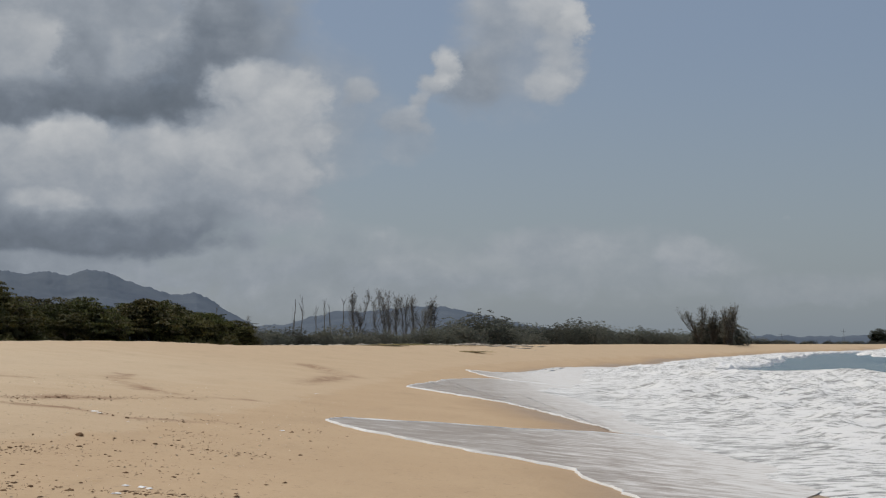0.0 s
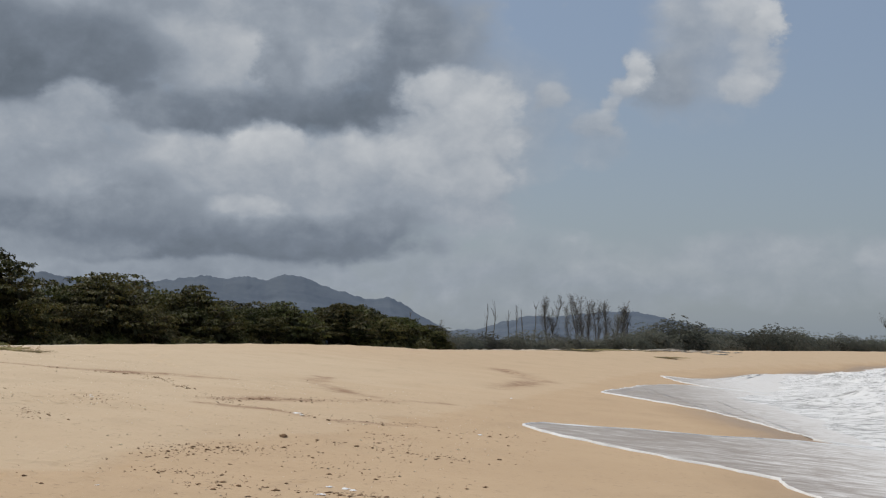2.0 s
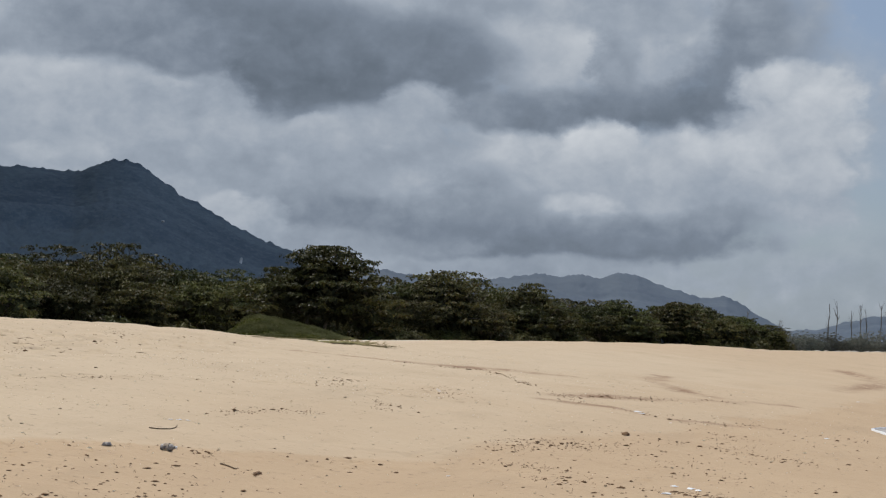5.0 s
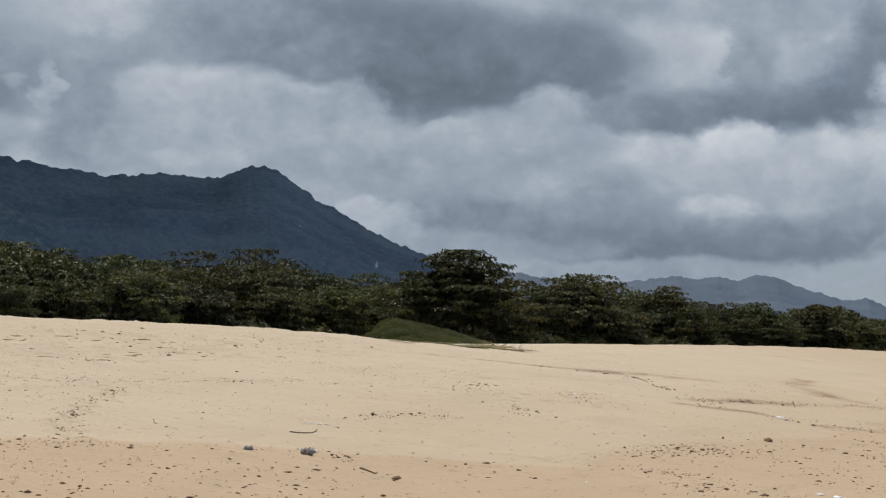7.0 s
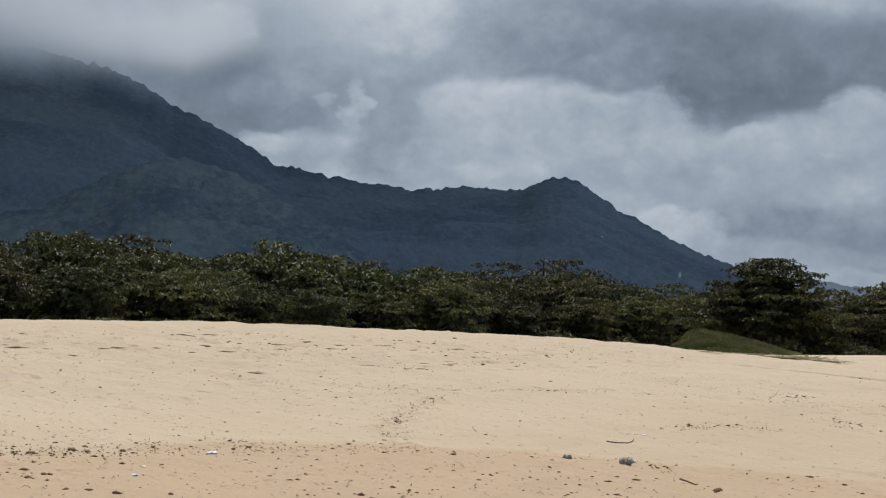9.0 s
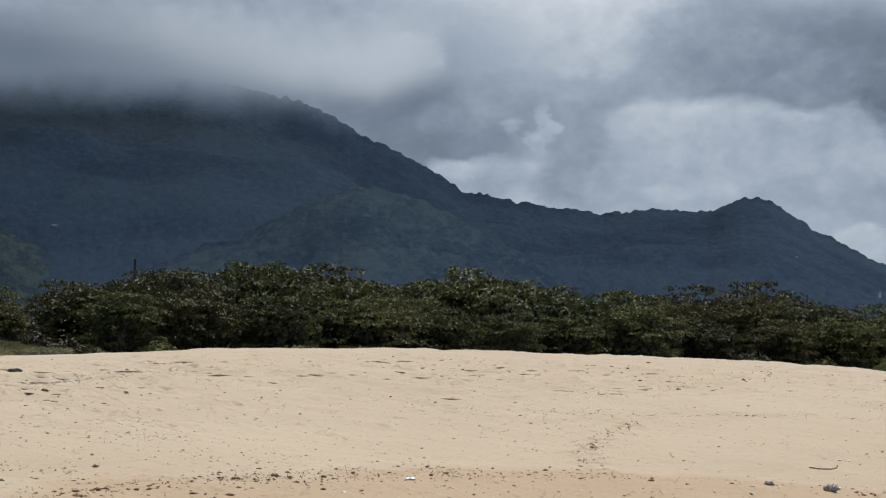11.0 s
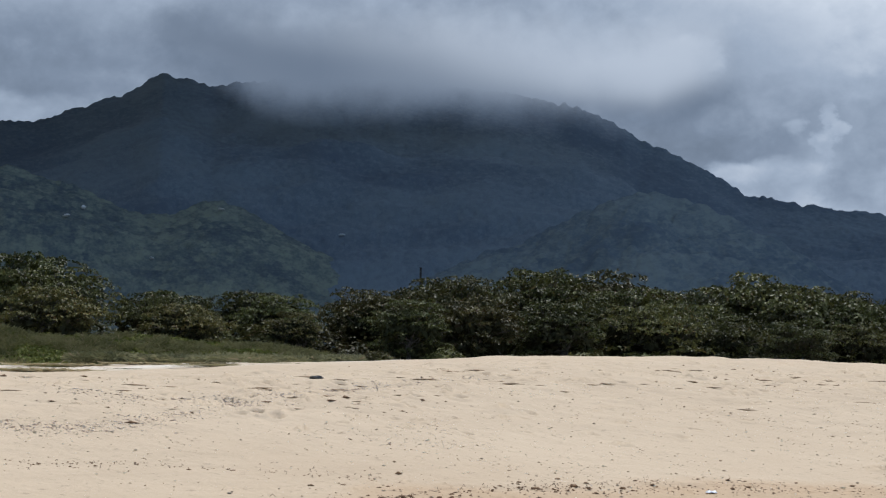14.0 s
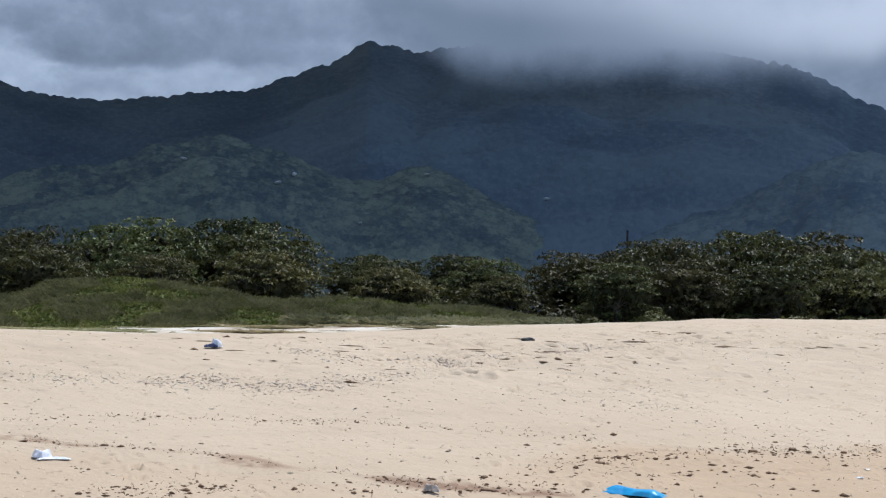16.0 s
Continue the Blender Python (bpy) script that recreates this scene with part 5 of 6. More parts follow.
def tree_belt():
    rng = np.random.default_rng(77)
    kinds = [broad_tree(4.4 + 0.35 * k, 6.2 + 0.5 * (k % 4), 100 + k, M_ALMOND if k % 3 else M_DARKLEAF) for k in range(7)]
    for k, thing in enumerate(kinds):
        place_first(thing, 92 + 3 * k, 60, 40 * k)
    # skyline of the belt: bearing and rise in degrees of the tree tops
    tops = np.array([(7.5, 0.9), (8.5, 1.2), (10, 1.42), (11.7, 1.66), (13, 1.4), (15, 1.55), (17.2, 2.0), (19.4, 2.05), (21.2, 2.4), (23, 2.35), (26, 2.4), (28.5, 2.1),
                     (30.2, 2.7), (31.5, 2.6), (33.3, 3.15), (36.2, 2.85), (40, 3.25), (44.5, 3.5), (47.2, 3.25), (48.3, 3.8), (51, 3.7), (53.5, 3.95), (55.3, 3.35), (58.2, 3.75),
                     (60.5, 3.3), (61.1, 2.8), (64.3, 2.9), (66.3, 2.4), (68, 2.95), (71, 2.95), (73, 3.55), (76, 3.6), (79, 3.3), (82, 3.8), (86, 3.6)])
    az = 7.6
    while az < 86:
        front = treeline_range(az)
        for row in range(3):
            a = az + rng.uniform(-0.4, 0.4) + row * 0.6
            r = front + 2.5 + row * 5.0 + rng.uniform(-1, 1.5)
            x, y = bearing(a, r)
            want = math.tan(radians(float(np.interp(a, tops[:, 0], tops[:, 1])))) * r + 2.2 - float(ground(x, y))
            thing = kinds[rng.integers(len(kinds))]
            tall = 4.4 + 0.35 * kinds.index(thing)
            want *= (0.78, 0.98, 1.08)[row] * rng.uniform(0.84, 1.09)
            stand(thing, a, r, rng.uniform(0, 360), want / tall)
        az += math.degrees(3.6 / front) * rng.uniform(0.8, 1.2)


tree_belt()
big = broad_tree(5.55, 9.4, 301, M_DARKLEAF, 8000, 1.0, 0.6, 0.16, label="tall layered almond tree standing above the belt")
place_first(big, 26.0, 84, 30)
for k, (az, rise, spread) in enumerate(((21.0, 2.80, 9.5), (17.6, 2.40, 9.0), (13.9, 1.75, 8.5), (11.6, 1.75, 8.0))):
    r = treeline_range(az) + 5
    x, y = bearing(az, r)
    tall = math.tan(radians(rise)) * r + 2.2 - float(ground(x, y))
    umbrella = broad_tree(tall, spread, 310 + k, M_DARKLEAF, 3600, 0.75, 0.6, 0.17, label="flat-topped almond tree rising above its neighbours")
    place_first(umbrella, az, r, 70 * k)


def far_scrub():
    rng = np.random.default_rng(12)
    kinds = [shrub(3.4, 2.6, 400 + k, M_FARLEAF, "far_bush", "coastal scrub bush, its green paled by haze", 0.22, 900) for k in range(3)]
    for k, thing in enumerate(kinds):
        place_first(thing, 100 + k * 2, 200)
    tops = np.array([(-20, 0.12), (-14, 0.16), (-11.5, 0.3), (-9, 0.6), (-7, 0.68), (-5, 0.98), (-3.2, 0.72), (-2, 1.2), (-1, 1.28), (-0.2, 0.8), (2, 0.62), (5, 0.7), (6.5, 0.85), (8, 0.9)])
    az = -19.5
    while az < 8.5:
        for row in range(2):
            a = az + rng.uniform(-0.2, 0.2)
            r = 225 - 6 * a + row * 14 + rng.uniform(-4, 4) if a > -4 else 250 + (-4 - a) * 26 + row * 18
            x, y = bearing(a, r)
            want = max(math.tan(radians(float(np.interp(a, tops[:, 0], tops[:, 1])))) * r + 2.2 - float(ground(x, y)), 1.0)
            stand(kinds[rng.integers(3)], a, r, rng.uniform(0, 360), want / 2.8 * (0.85, 1.0)[row] * rng.uniform(0.85, 1.08), 0.3)
        az += math.degrees(3.4 / r) * rng.uniform(0.8, 1.2)


far_scrub()


def undergrowth():
    """Low dark bushes that close the foot of the tree belt."""
    rng = np.random.default_rng(58)
    kinds = [shrub(1.7, 1.5, 450 + k, M_DARKLEAF, "understory_bush", "low dark bush at the foot of the trees", 0.2, 420) for k in range(3)]
    for k, thing in enumerate(kinds):
        place_first(thing, 93 + k * 2, 66)
    az = 7.5
    while az < 87:
        r = treeline_range(az)
        stand(kinds[rng.integers(3)], az, r + rng.uniform(3, 9), rng.uniform(0, 360), rng.uniform(0.7, 1.2), 0.1)
        az += math.degrees(1.7 / r)


undergrowth()
for az, r, size in ((-10.4, 342, 1.7), (-10.9, 345, 1.9), (-11.3, 344, 1.5)):
    place_first(shrub(3.0, 3.2, int(900 - az * 10), M_FARLEAF, "far_bush", "coastal scrub bush, its green paled by haze", 0.3, 500), az, r).scale = (size, size, size)


def front_shrubs():
    """Lighter low shrubs along the sunny edge of the tree belt."""
    rng = np.random.default_rng(64)
    kinds = [shrub(1.1, 1.0, 470 + k, M_ALMOND, "beach_shrub", "low olive shrub at the sunny edge of the trees", 0.15, 420) for k in range(3)]
    for k, thing in enumerate(kinds):
        place_first(thing, 95 + k * 2, 58)
    for az in np.concatenate([np.arange(8.2, 24, 0.62), np.arange(31, 60, 2.6)]):
        a = az + rng.uniform(-0.25, 0.25)
        stand(kinds[rng.integers(3)], a, treeline_range(a) + rng.uniform(-1.5, 1.5), rng.uniform(0, 360), rng.uniform(0.5, 1.25), 0.05)


front_shrubs()


def thin_trees():
    for az, top, r, bare, seed in ((3.55, 2.0, 200, 0.35, 1), (3.1, 1.35, 200, 0.2, 2), (2.55, 1.85, 205, 0.3, 3), (2.15, 1.95, 200, 0.25, 4), (1.85, 2.0, 205, 0.25, 5),
                                   (1.5, 1.85, 200, 0.25, 6), (1.15, 1.95, 205, 0.3, 7), (0.75, 1.5, 200, 0.3, 8), (0.45, 1.65, 205, 0.35, 9), (7.45, 1.1, 190, 0.3, 10),
                                   (-10.15, 1.5, 330, 0.25, 11), (-10.55, 1.3, 330, 0.15, 12), (-11.0, 1.35, 335, 0.12, 13), (-11.3, 1.4, 330, 0.12, 14)):
        r += 50 if az > -5 else 0
        x, y = bearing(az, r)
        place_first(casuarina(math.tan(radians(top)) * r + 2.2 - float(ground(x, y)), 500 + seed, bare, 5 if az < -5 else 0), az, r)
    for az, top, r, seed in ((5.9, 1.75, 200, 1), (5.6, 1.85, 205, 2), (4.65, 1.72, 200, 3), (4.4, 1.55, 200, 4), (4.0, 1.7, 205, 5), (5.05, 1.5, 205, 6), (8.9, 1.4, 170, 7)):
        r += 50 if az > -5 else 0
        x, y = bearing(az, r)
        place_first(dead_tree(math.tan(radians(top)) * r + 2.2 - float(ground(x, y)), 600 + seed), az, r)


thin_trees()


def green_bank(low, high, near, far, tops, seed, blades):
    """A low bank grown over with creeper and grass: tops gives bearing and rise in degrees of its crest."""
    rng = np.random.default_rng(seed)
    tops = np.array(tops, float)

    def height(a, r):
        x, y = -np.sin(np.radians(a)) * r, np.cos(np.radians(a)) * r
        s = (r - near) / (far - near)
        lumps = fbm2(x * 0.55, y * 0.55, 3, seed)
        crest_r = near + 0.75 * (far - near)
        crest_z = np.tan(np.radians(np.interp(a, tops[:, 0], tops[:, 1]))) * crest_r + 2.2
        low_z = ground(x, y)
        ends = np.minimum(step(low, low + 1.5, a), 1 - step(high - 1.5, high, a))
        shape = step(0.02 + 0.12 * value_noise(a * 1.3, a * 0, seed), 0.75, s) * (1 - 0.5 * step(0.85, 1.1, s)) * ends
        return x, y, low_z - 0.04 + np.maximum(crest_z - low_z, 0.1) * shape * (1 + 0.16 * lumps) + 0.12 * fbm2(x * 1.4, y * 1.4, 3, seed + 9) * ends * step(0, 0.2, s)

    a, r = np.meshgrid(np.linspace(low, high, 220), np.linspace(near, far, 70), indexing="ij")
    x, y, z = height(a, r)
    ob = smooth(part("creeper_bank", (np.stack([x, y, z], -1).reshape(-1, 3), grid_faces(220, 70)), M_BANK))
    tagged(ob, "low bank grown over with olive green creeper", "creeper", kind="stuff")
    a, r = rng.uniform(low, high, blades), near + (far - near) * 0.9 * rng.uniform(size=blades) ** 0.9
    x, y, z = height(a, r)
    up = np.stack([x, y, z], -1)
    over = z - ground(x, y) > -0.02
    tuft = fbm2(x * 0.7, y * 0.7, 3, seed + 3)
    leafy, grassy = over & (tuft < 0.12), over & (tuft >= 0.02)
    tagged(part("creeper_leaves", leaf_mesh(up[leafy], np.tile([[0, 0, 1.0]], (leafy.sum(), 1)) + rng.normal(0, 0.4, (leafy.sum(), 3)), 5, 0.10, 0.055, rng, 0.1, 0.9), M_GRASS),
           "small olive leaves of dune creeper covering the bank", "creeper", kind="stuff")
    tagged(part("bank_grass", leaf_mesh(up[grassy], np.tile([[0, 0, 1.0]], (grassy.sum(), 1)) + rng.normal(0, 0.15, (grassy.sum(), 3)), 6, 0.21, 0.014, rng, 0.2, 0.4), M_PALEGRASS),
           "fine pale grass standing in the creeper", "grass", kind="stuff")


green_bank(60.5, 90, 35.5, 45, [(60, 0.2), (61.5, 0.42), (63.2, 0.6), (64.9, 0.78), (66.8, 0.86), (69.9, 1.12), (70.8, 0.95), (73.5, 1.1), (75.9, 1.44), (78.2, 1.5), (80.8, 1.22), (82, 0.85), (90, 0.9)], 31, 20000)
green_bank(24.2, 30.0, 66, 76, [(24.2, 0.08), (25.6, 0.3), (26.8, 0.6), (28.2, 0.86), (29.2, 0.6), (30.0, 0.3)], 33, 8000)


def pale_tufts():
    """Tall pale grass along the seaward foot and the end of the long bank."""
    rng = np.random.default_rng(38)
    n = 5200
    a = 60.8 + 11 * rng.uniform(size=n) ** 1.8
    r = 35.2 + rng.uniform(0, 3.0, n) + 2.0 * fbm2(a * 0.8, a * 0, 2, 39)
    x, y = -np.sin(np.radians(a)) * r, np.cos(np.radians(a)) * r
    keep = fbm2(x * 0.8, y * 0.8, 3, 41) > rng.uniform(-0.45, 0.25, n) + 0.02 * (a - 61)
    q = np.stack([x, y, ground(x, y) + 0.02 + 0.12 * np.clip((a - 60.8) / 4, 0, 1)], -1)[keep]
    ob = part("tall_grass", leaf_mesh(q, np.tile([[0, 0, 1.0]], (len(q), 1)) + rng.normal(0, 0.2, (len(q), 3)), 8, 0.22, 0.011, rng, 0.25, 0.45), M_SILVERGRASS)
    tagged(ob, "tall silvery green grass at the foot of the bank", "grass", kind="stuff")


pale_tufts()


def boulders():
    """Grey stones at the foot of the trees, added for the pale patches seen between trunks."""
    for k, (az, size) in enumerate(((58.5, 0.35), (57.4, 0.3), (55.25, 0.65), (51.8, 0.6), (50.3, 0.8), (48.95, 0.95), (45.7, 0.8))):
        bm = bmesh.new()
        bmesh.ops.create_icosphere(bm, subdivisions=3, radius=1)
        for v in bm.verts:
            v.co *= 1 + 0.4 * noise.fractal(v.co * 1.1 + Vector((k * 5.3, 0, 0)), 1.0, 2.1, 4)
            v.co.x, v.co.y, v.co.z = v.co.x * size * 1.25, v.co.y * size, max(v.co.z, -0.4) * size * 0.8
        ob = part("boulder", bm, M_BOULDER)
        r = treeline_range(az) + 0.5
        x, y = bearing(az, r)
        ob.matrix_basis = pose(x, y, float(ground(x, y)) + size * 0.15, 0, 0, k * 67)
        tagged(ob, "rough grey boulder standing for a pale patch under the trees", "rock", "boulders under the trees")


boulders()


# ---- poles, far shore ----
def utility_pole(az, rise, r):
    x, y = bearing(az, r)
    foot = float(ground(x, y))
    tall = math.tan(radians(rise)) * r + 2.2 - foot
    thing = empty("utility_pole", "thin dark pole standing behind the trees", "pole", "poles behind the trees")
    shaft = part("pole", tube([(0, 0, -0.3), (0, 0, tall * 0.5), (0, 0, tall)], [0.08, 0.07, 0.06], 10), M_POLE, thing)
    part("cap", tube([(0, 0, tall), (0, 0, tall + 0.06), (0, 0, tall + 0.08)], [0.075, 0.07, 0.01], 10), M_POLE, shaft)
    thing.matrix_basis = pose(x, y, foot)


utility_pole(58.0, 3.98, 84)
utility_pole(34.35, 3.38, 96)


def far_shore():
    n_a, n_s = 160, 8
    a, s = np.meshgrid(np.radians(np.linspace(-40, -8, n_a)), np.linspace(0, 1, n_s), indexing="ij")
    r = 900 + 220 * s
    deg = np.degrees(a)
    top = 3.2 + 4.0 * step(-8, -11, -deg * -1) + 3.0 * fbm2(deg * 2.2, deg * 0, 4, 91)
    z = -0.6 + (top + 1.5 * fbm2(deg * 9, s * 5, 3, 92)) * np.sin(np.pi * np.clip(s * 0.5 + 0.0, 0, 1)) + 1.2 * step(0, 0.12, s)
    v = np.stack([-np.sin(a) * r, np.cos(a) * r, z], -1).reshape(-1, 3)
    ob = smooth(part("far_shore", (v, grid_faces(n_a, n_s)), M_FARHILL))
    tagged(ob, "low hazy wooded shore across the bay", "shore", kind="structure")


far_shore()
for k, (az, r, tall) in enumerate(((-16.75, 640, 8.0), (-17.2, 650, 7.0), (-17.7, 640, 8.5))):
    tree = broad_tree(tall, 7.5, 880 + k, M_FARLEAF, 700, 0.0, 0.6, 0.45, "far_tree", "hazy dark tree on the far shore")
    place_first(tree, az, r)
    tree.matrix_basis.translation.z = 0.3


def pylon(az, r, tall):
    x, y = bearing(az, r)
    thing = empty("pylon", "thin grey lattice mast on the far shore", "mast", "masts on the far shore")
    part("leg", tube([(-0.8, 0, -0.5), (0, 0, tall)], [0.07, 0.05], 5), M_POLE, thing)
    part("leg", tube([(0.8, 0, -0.5), (0, 0, tall)], [0.07, 0.05], 5), M_POLE, thing)
    part("crossarm", tube([(-1.6, 0, tall * 0.85), (1.6, 0, tall * 0.85)], [0.06, 0.06], 5), M_POLE, thing)
    thing.matrix_basis = pose(x, y, 1.2)


for az, tall in ((-15.5, 9.5), (-13.2, 7.0), (-11.9, 8.0)):
    pylon(az, 860, tall)


# ---- low plants on the sand ----
def grass_mat(radius, height, seed, mat, label):
    rng = np.random.default_rng(seed)
    n = 100
    q = np.stack([rng.normal(0, radius * 0.5, n) * 1.6, rng.normal(0, radius * 0.35, n), rng.uniform(0, height * 0.25, n)], -1)
    ob = part("dune_grass", leaf_mesh(q, np.tile([[0, 0, 1.0]], (n, 1)) + rng.normal(0, 0.25, (n, 3)), 6, height, height * 0.09, rng, 0.15, 0.55), mat)
    return tagged(ob, label, "grass", kind="stuff")


def sand_plants():
    rng = np.random.default_rng(44)
    kinds = [grass_mat(0.7, 0.22, 900, M_DRYGRASS, "flat mat of dry straw-coloured beach grass"), grass_mat(0.8, 0.26, 901, M_GRASS, "flat green mat of beach creeper"),
             grass_mat(0.5, 0.5, 902, M_DRYGRASS, "tuft of dry beach grass")]
    spots = [(rng.uniform(23.5, 30.5), rng.uniform(34, 50)) for _ in range(22)]
    spots += [(rng.uniform(61, 86), rng.uniform(27.5, 35.5)) for _ in range(40)]
    spots += [(rng.uniform(-1, 8), rng.uniform(120, 150)) for _ in range(22)]
    spots += [(rng.uniform(34, 60), rng.uniform(36, 50)) for _ in range(16)]
    for k, (az, r) in enumerate(spots):
        x, y = bearing(az, r)
        size = (1 + max(0, r - 60) / 120) * rng.uniform(0.6, 1.3)
        m = pose(x, y, float(ground(x, y)) - 0.01, 0, 0, az + rng.uniform(-25, 25)) @ Matrix.Diagonal((size, size, size * 0.32, 1))
        if k < 3:
            kinds[k].matrix_basis = m
        else:
            copy_thing(kinds[rng.integers(3)], m)


sand_plants()


# ---- wrack, pebbles and shells on the sand ----
OCTA = np.array([(1, 0, 0), (-1, 0, 0), (0, 1, 0), (0, -1, 0), (0, 0, 1), (0, 0, -1)], float)
OCTA_F = np.array([(0, 2, 4), (2, 1, 4), (1, 3, 4), (3, 0, 4), (2, 0, 5), (1, 2, 5), (3, 1, 5), (0, 3, 5)])


def bits(x, y, size, rng, flat=0.5, long=1.0, spin=math.pi):
    """Small uneven lumps lying on the sand."""
    n = len(x)
    shape = OCTA[None] * rng.uniform(0.6, 1.3, (n, 6, 1)) + rng.normal(0, 0.15, (n, 6, 3))
    scale = np.stack([size * long, size, size * flat], -1)
    v = shape * scale[:, None]
    t = (np.arctan2(-x, y) + rng.uniform(-spin, spin, n))[:, None]
    vx, vy = v[..., 0] * np.cos(t) - v[..., 1] * np.sin(t), v[..., 0] * np.sin(t) + v[..., 1] * np.cos(t)
    z = ground(x, y) + size * flat * 0.35
    out = np.stack([vx + x[:, None], vy + y[:, None], v[..., 2] + z[:, None]], -1)
    return out.reshape(-1, 3), (np.arange(n)[:, None, None] * 6 + OCTA_F).reshape(-1, 3)


def strands(x, y, length, rng):
    """Thin bent stalks lying on the sand, each a three-sided rod of three joints."""
    n = len(x)
    t = rng.uniform(0, 2 * np.pi, n)
    pts = []
    cx, cy = x.copy(), y.copy()
    for k in range(4):
        pts.append(np.stack([cx, cy, ground(cx, cy) + 0.012 + 0.02 * rng.uniform(size=n) * (k in (1, 2))], -1))
        cx, cy = cx + np.cos(t) * length / 3, cy + np.sin(t) * length / 3
        t = t + rng.normal(0, 0.5, n)
    p = np.stack(pts, 1)
    w = (0.0015 + 0.014 * length)[:, None, None] * np.array([1, 1, 0.8, 0.4])[None, :, None]
    side = np.stack([-np.sin(t), np.cos(t), np.zeros(n)], -1)[:, None]
    up = np.array([0, 0, 1.0])
    ring = np.stack([p + side * w, p - side * w, p + up * w * 1.6], 2)
    f = []
    for k in range(3):
        for j in range(3):
            a, b = k * 3 + j, k * 3 + (j + 1) % 3
            f.append((a, b, b + 3, a + 3))
    return ring.reshape(-1, 3), (np.arange(n)[:, None, None] * 12 + np.array(f)).reshape(-1, 4)


def along(points, count, width, rng):
    """Places strewn along a bent line, in clusters."""
    p = np.array(points, float)
    d = np.concatenate([[0], np.cumsum(np.hypot(*np.diff(p, axis=0).T))])
    s = rng.uniform(0, d[-1], count * 3)
    keep = value_noise(s * 1.6, s * 0 + count, 7) + 0.5 > rng.uniform(-0.1, 0.8, count * 3)
    s = s[keep][:count]
    x, y = np.interp(s, d, p[:, 0]), np.interp(s, d, p[:, 1])
    return x + rng.normal(0, width, len(s)), y + rng.normal(0, width, len(s))


# drift lines: bends, pieces, spread, size of the pieces
DRIFT_SEAWARD = [
    ([(-7.0, 23.2), (-6.5, 25.1), (-5.9, 26.4), (-5.0, 28.4)], 170, 0.16, 0.045),
    ([(-6.7, 22.4), (-5.8, 22.5), (-4.7, 21.8), (-3.5, 23.3)], 90, 0.18, 0.045),
    ([(-4.9, 16.2), (-4.4, 16.4), (-4.2, 18.1), (-3.4, 18.2), (-2.8, 18.2), (-2.2, 18.2)], 200, 0.22, 0.035),
    ([(-4.4, 13.6), (-3.9, 13.8), (-3.5, 13.7), (-2.9, 13.75), (-2.2, 13.7)], 170, 0.13, 0.035),
    ([(-3.7, 16.9), (-3.2, 15.7), (-2.9, 15.1)], 60, 0.3, 0.032),
    ([(-4.1, 20.7), (-3.6, 20.3), (-2.9, 18.4)], 70, 0.22, 0.035),
]
DRIFT_MIDDLE = [
    ([(-7.6, 12.1), (-6.8, 11.6), (-6.1, 11.2)], 70, 0.12, 0.03),
    ([(-9.4, 6.2), (-9.3, 7.2), (-9.1, 8.2), (-8.9, 9.4), (-8.5, 10.5)], 330, 0.12, 0.026),
    ([(-9.0, 4.6), (-9.2, 5.2), (-9.45, 6.1), (-9.4, 6.9)], 170, 0.14, 0.03),
    ([(-8.6, 1.4), (-8.8, 2.2), (-8.6, 3.5), (-8.3, 4.3)], 380, 0.14, 0.030),
    ([(-10.5, 1.25), (-10.2, 1.6), (-9.8, 2.3), (-9.35, 2.7), (-9.0, 3.1), (-8.65, 3.4)], 150, 0.03, 0.026),
    ([(-9.0, 4.8), (-9.3, 5.4), (-9.4, 6.0), (-9.4, 6.7), (-9.5, 7.9)], 90, 0.07, 0.030),
]
DRIFT_SCARPS = [
    ([(-11.1, 1.2), (-11.1, 2.9), (-10.6, 4.4), (-9.9, 5.6)], 110, 0.16, 0.022),
    # the next two follow footprint trails; dark pieces stand for the prints' shade
    ([(-9.0, 10.2), (-9.8, 11.1), (-10.6, 12.4), (-11.3, 13.8)], 320, 0.07, 0.036),
    ([(-11.6, 14.5), (-11.2, 15.9), (-10.4, 17.2), (-9.2, 18.2)], 60, 0.12, 0.022),
    ([(-8.5, 14.2), (-8.2, 15.3), (-7.8, 15.8)], 110, 0.10, 0.034), ([(-8.1, 20.7), (-7.25, 19.2)], 70, 0.2, 0.036),
    ([(-13.5, 15.4), (-13.3, 17.1), (-14.7, 20.4), (-17.4, 26.0)], 260, 0.14, 0.034),
    ([(-12.3, 13.3), (-11.6, 14.6), (-11.35, 15.7), (-10.7, 16.5)], 150, 0.10, 0.028),
]
DRIFT_BERM = [
    ([(-8.0, 18.0), (-7.4, 17.0)], 60, 0.12, 0.034), ([(-8.9, 18.1), (-9.2, 19.8)], 60, 0.14, 0.034),
    ([(-11.2, 26.8), (-10.5, 26.9), (-9.9, 28.2), (-6.4, 22.5)], 160, 0.10, 0.05), ([(-5.3, 15.2), (-5.2, 16.0), (-4.8, 16.7)], 150, 0.2, 0.04),
    ([(-5.0, 14.2), (-4.2, 14.4)], 80, 0.16, 0.035), ([(-11.1, 1.2), (-11.3, 1.85), (-11.25, 2.7), (-11.0, 3.6), (-10.5, 4.4), (-9.95, 5.5)], 150, 0.04, 0.022),
]
DRIFT = DRIFT_SEAWARD + DRIFT_MIDDLE + DRIFT_SCARPS + DRIFT_BERM
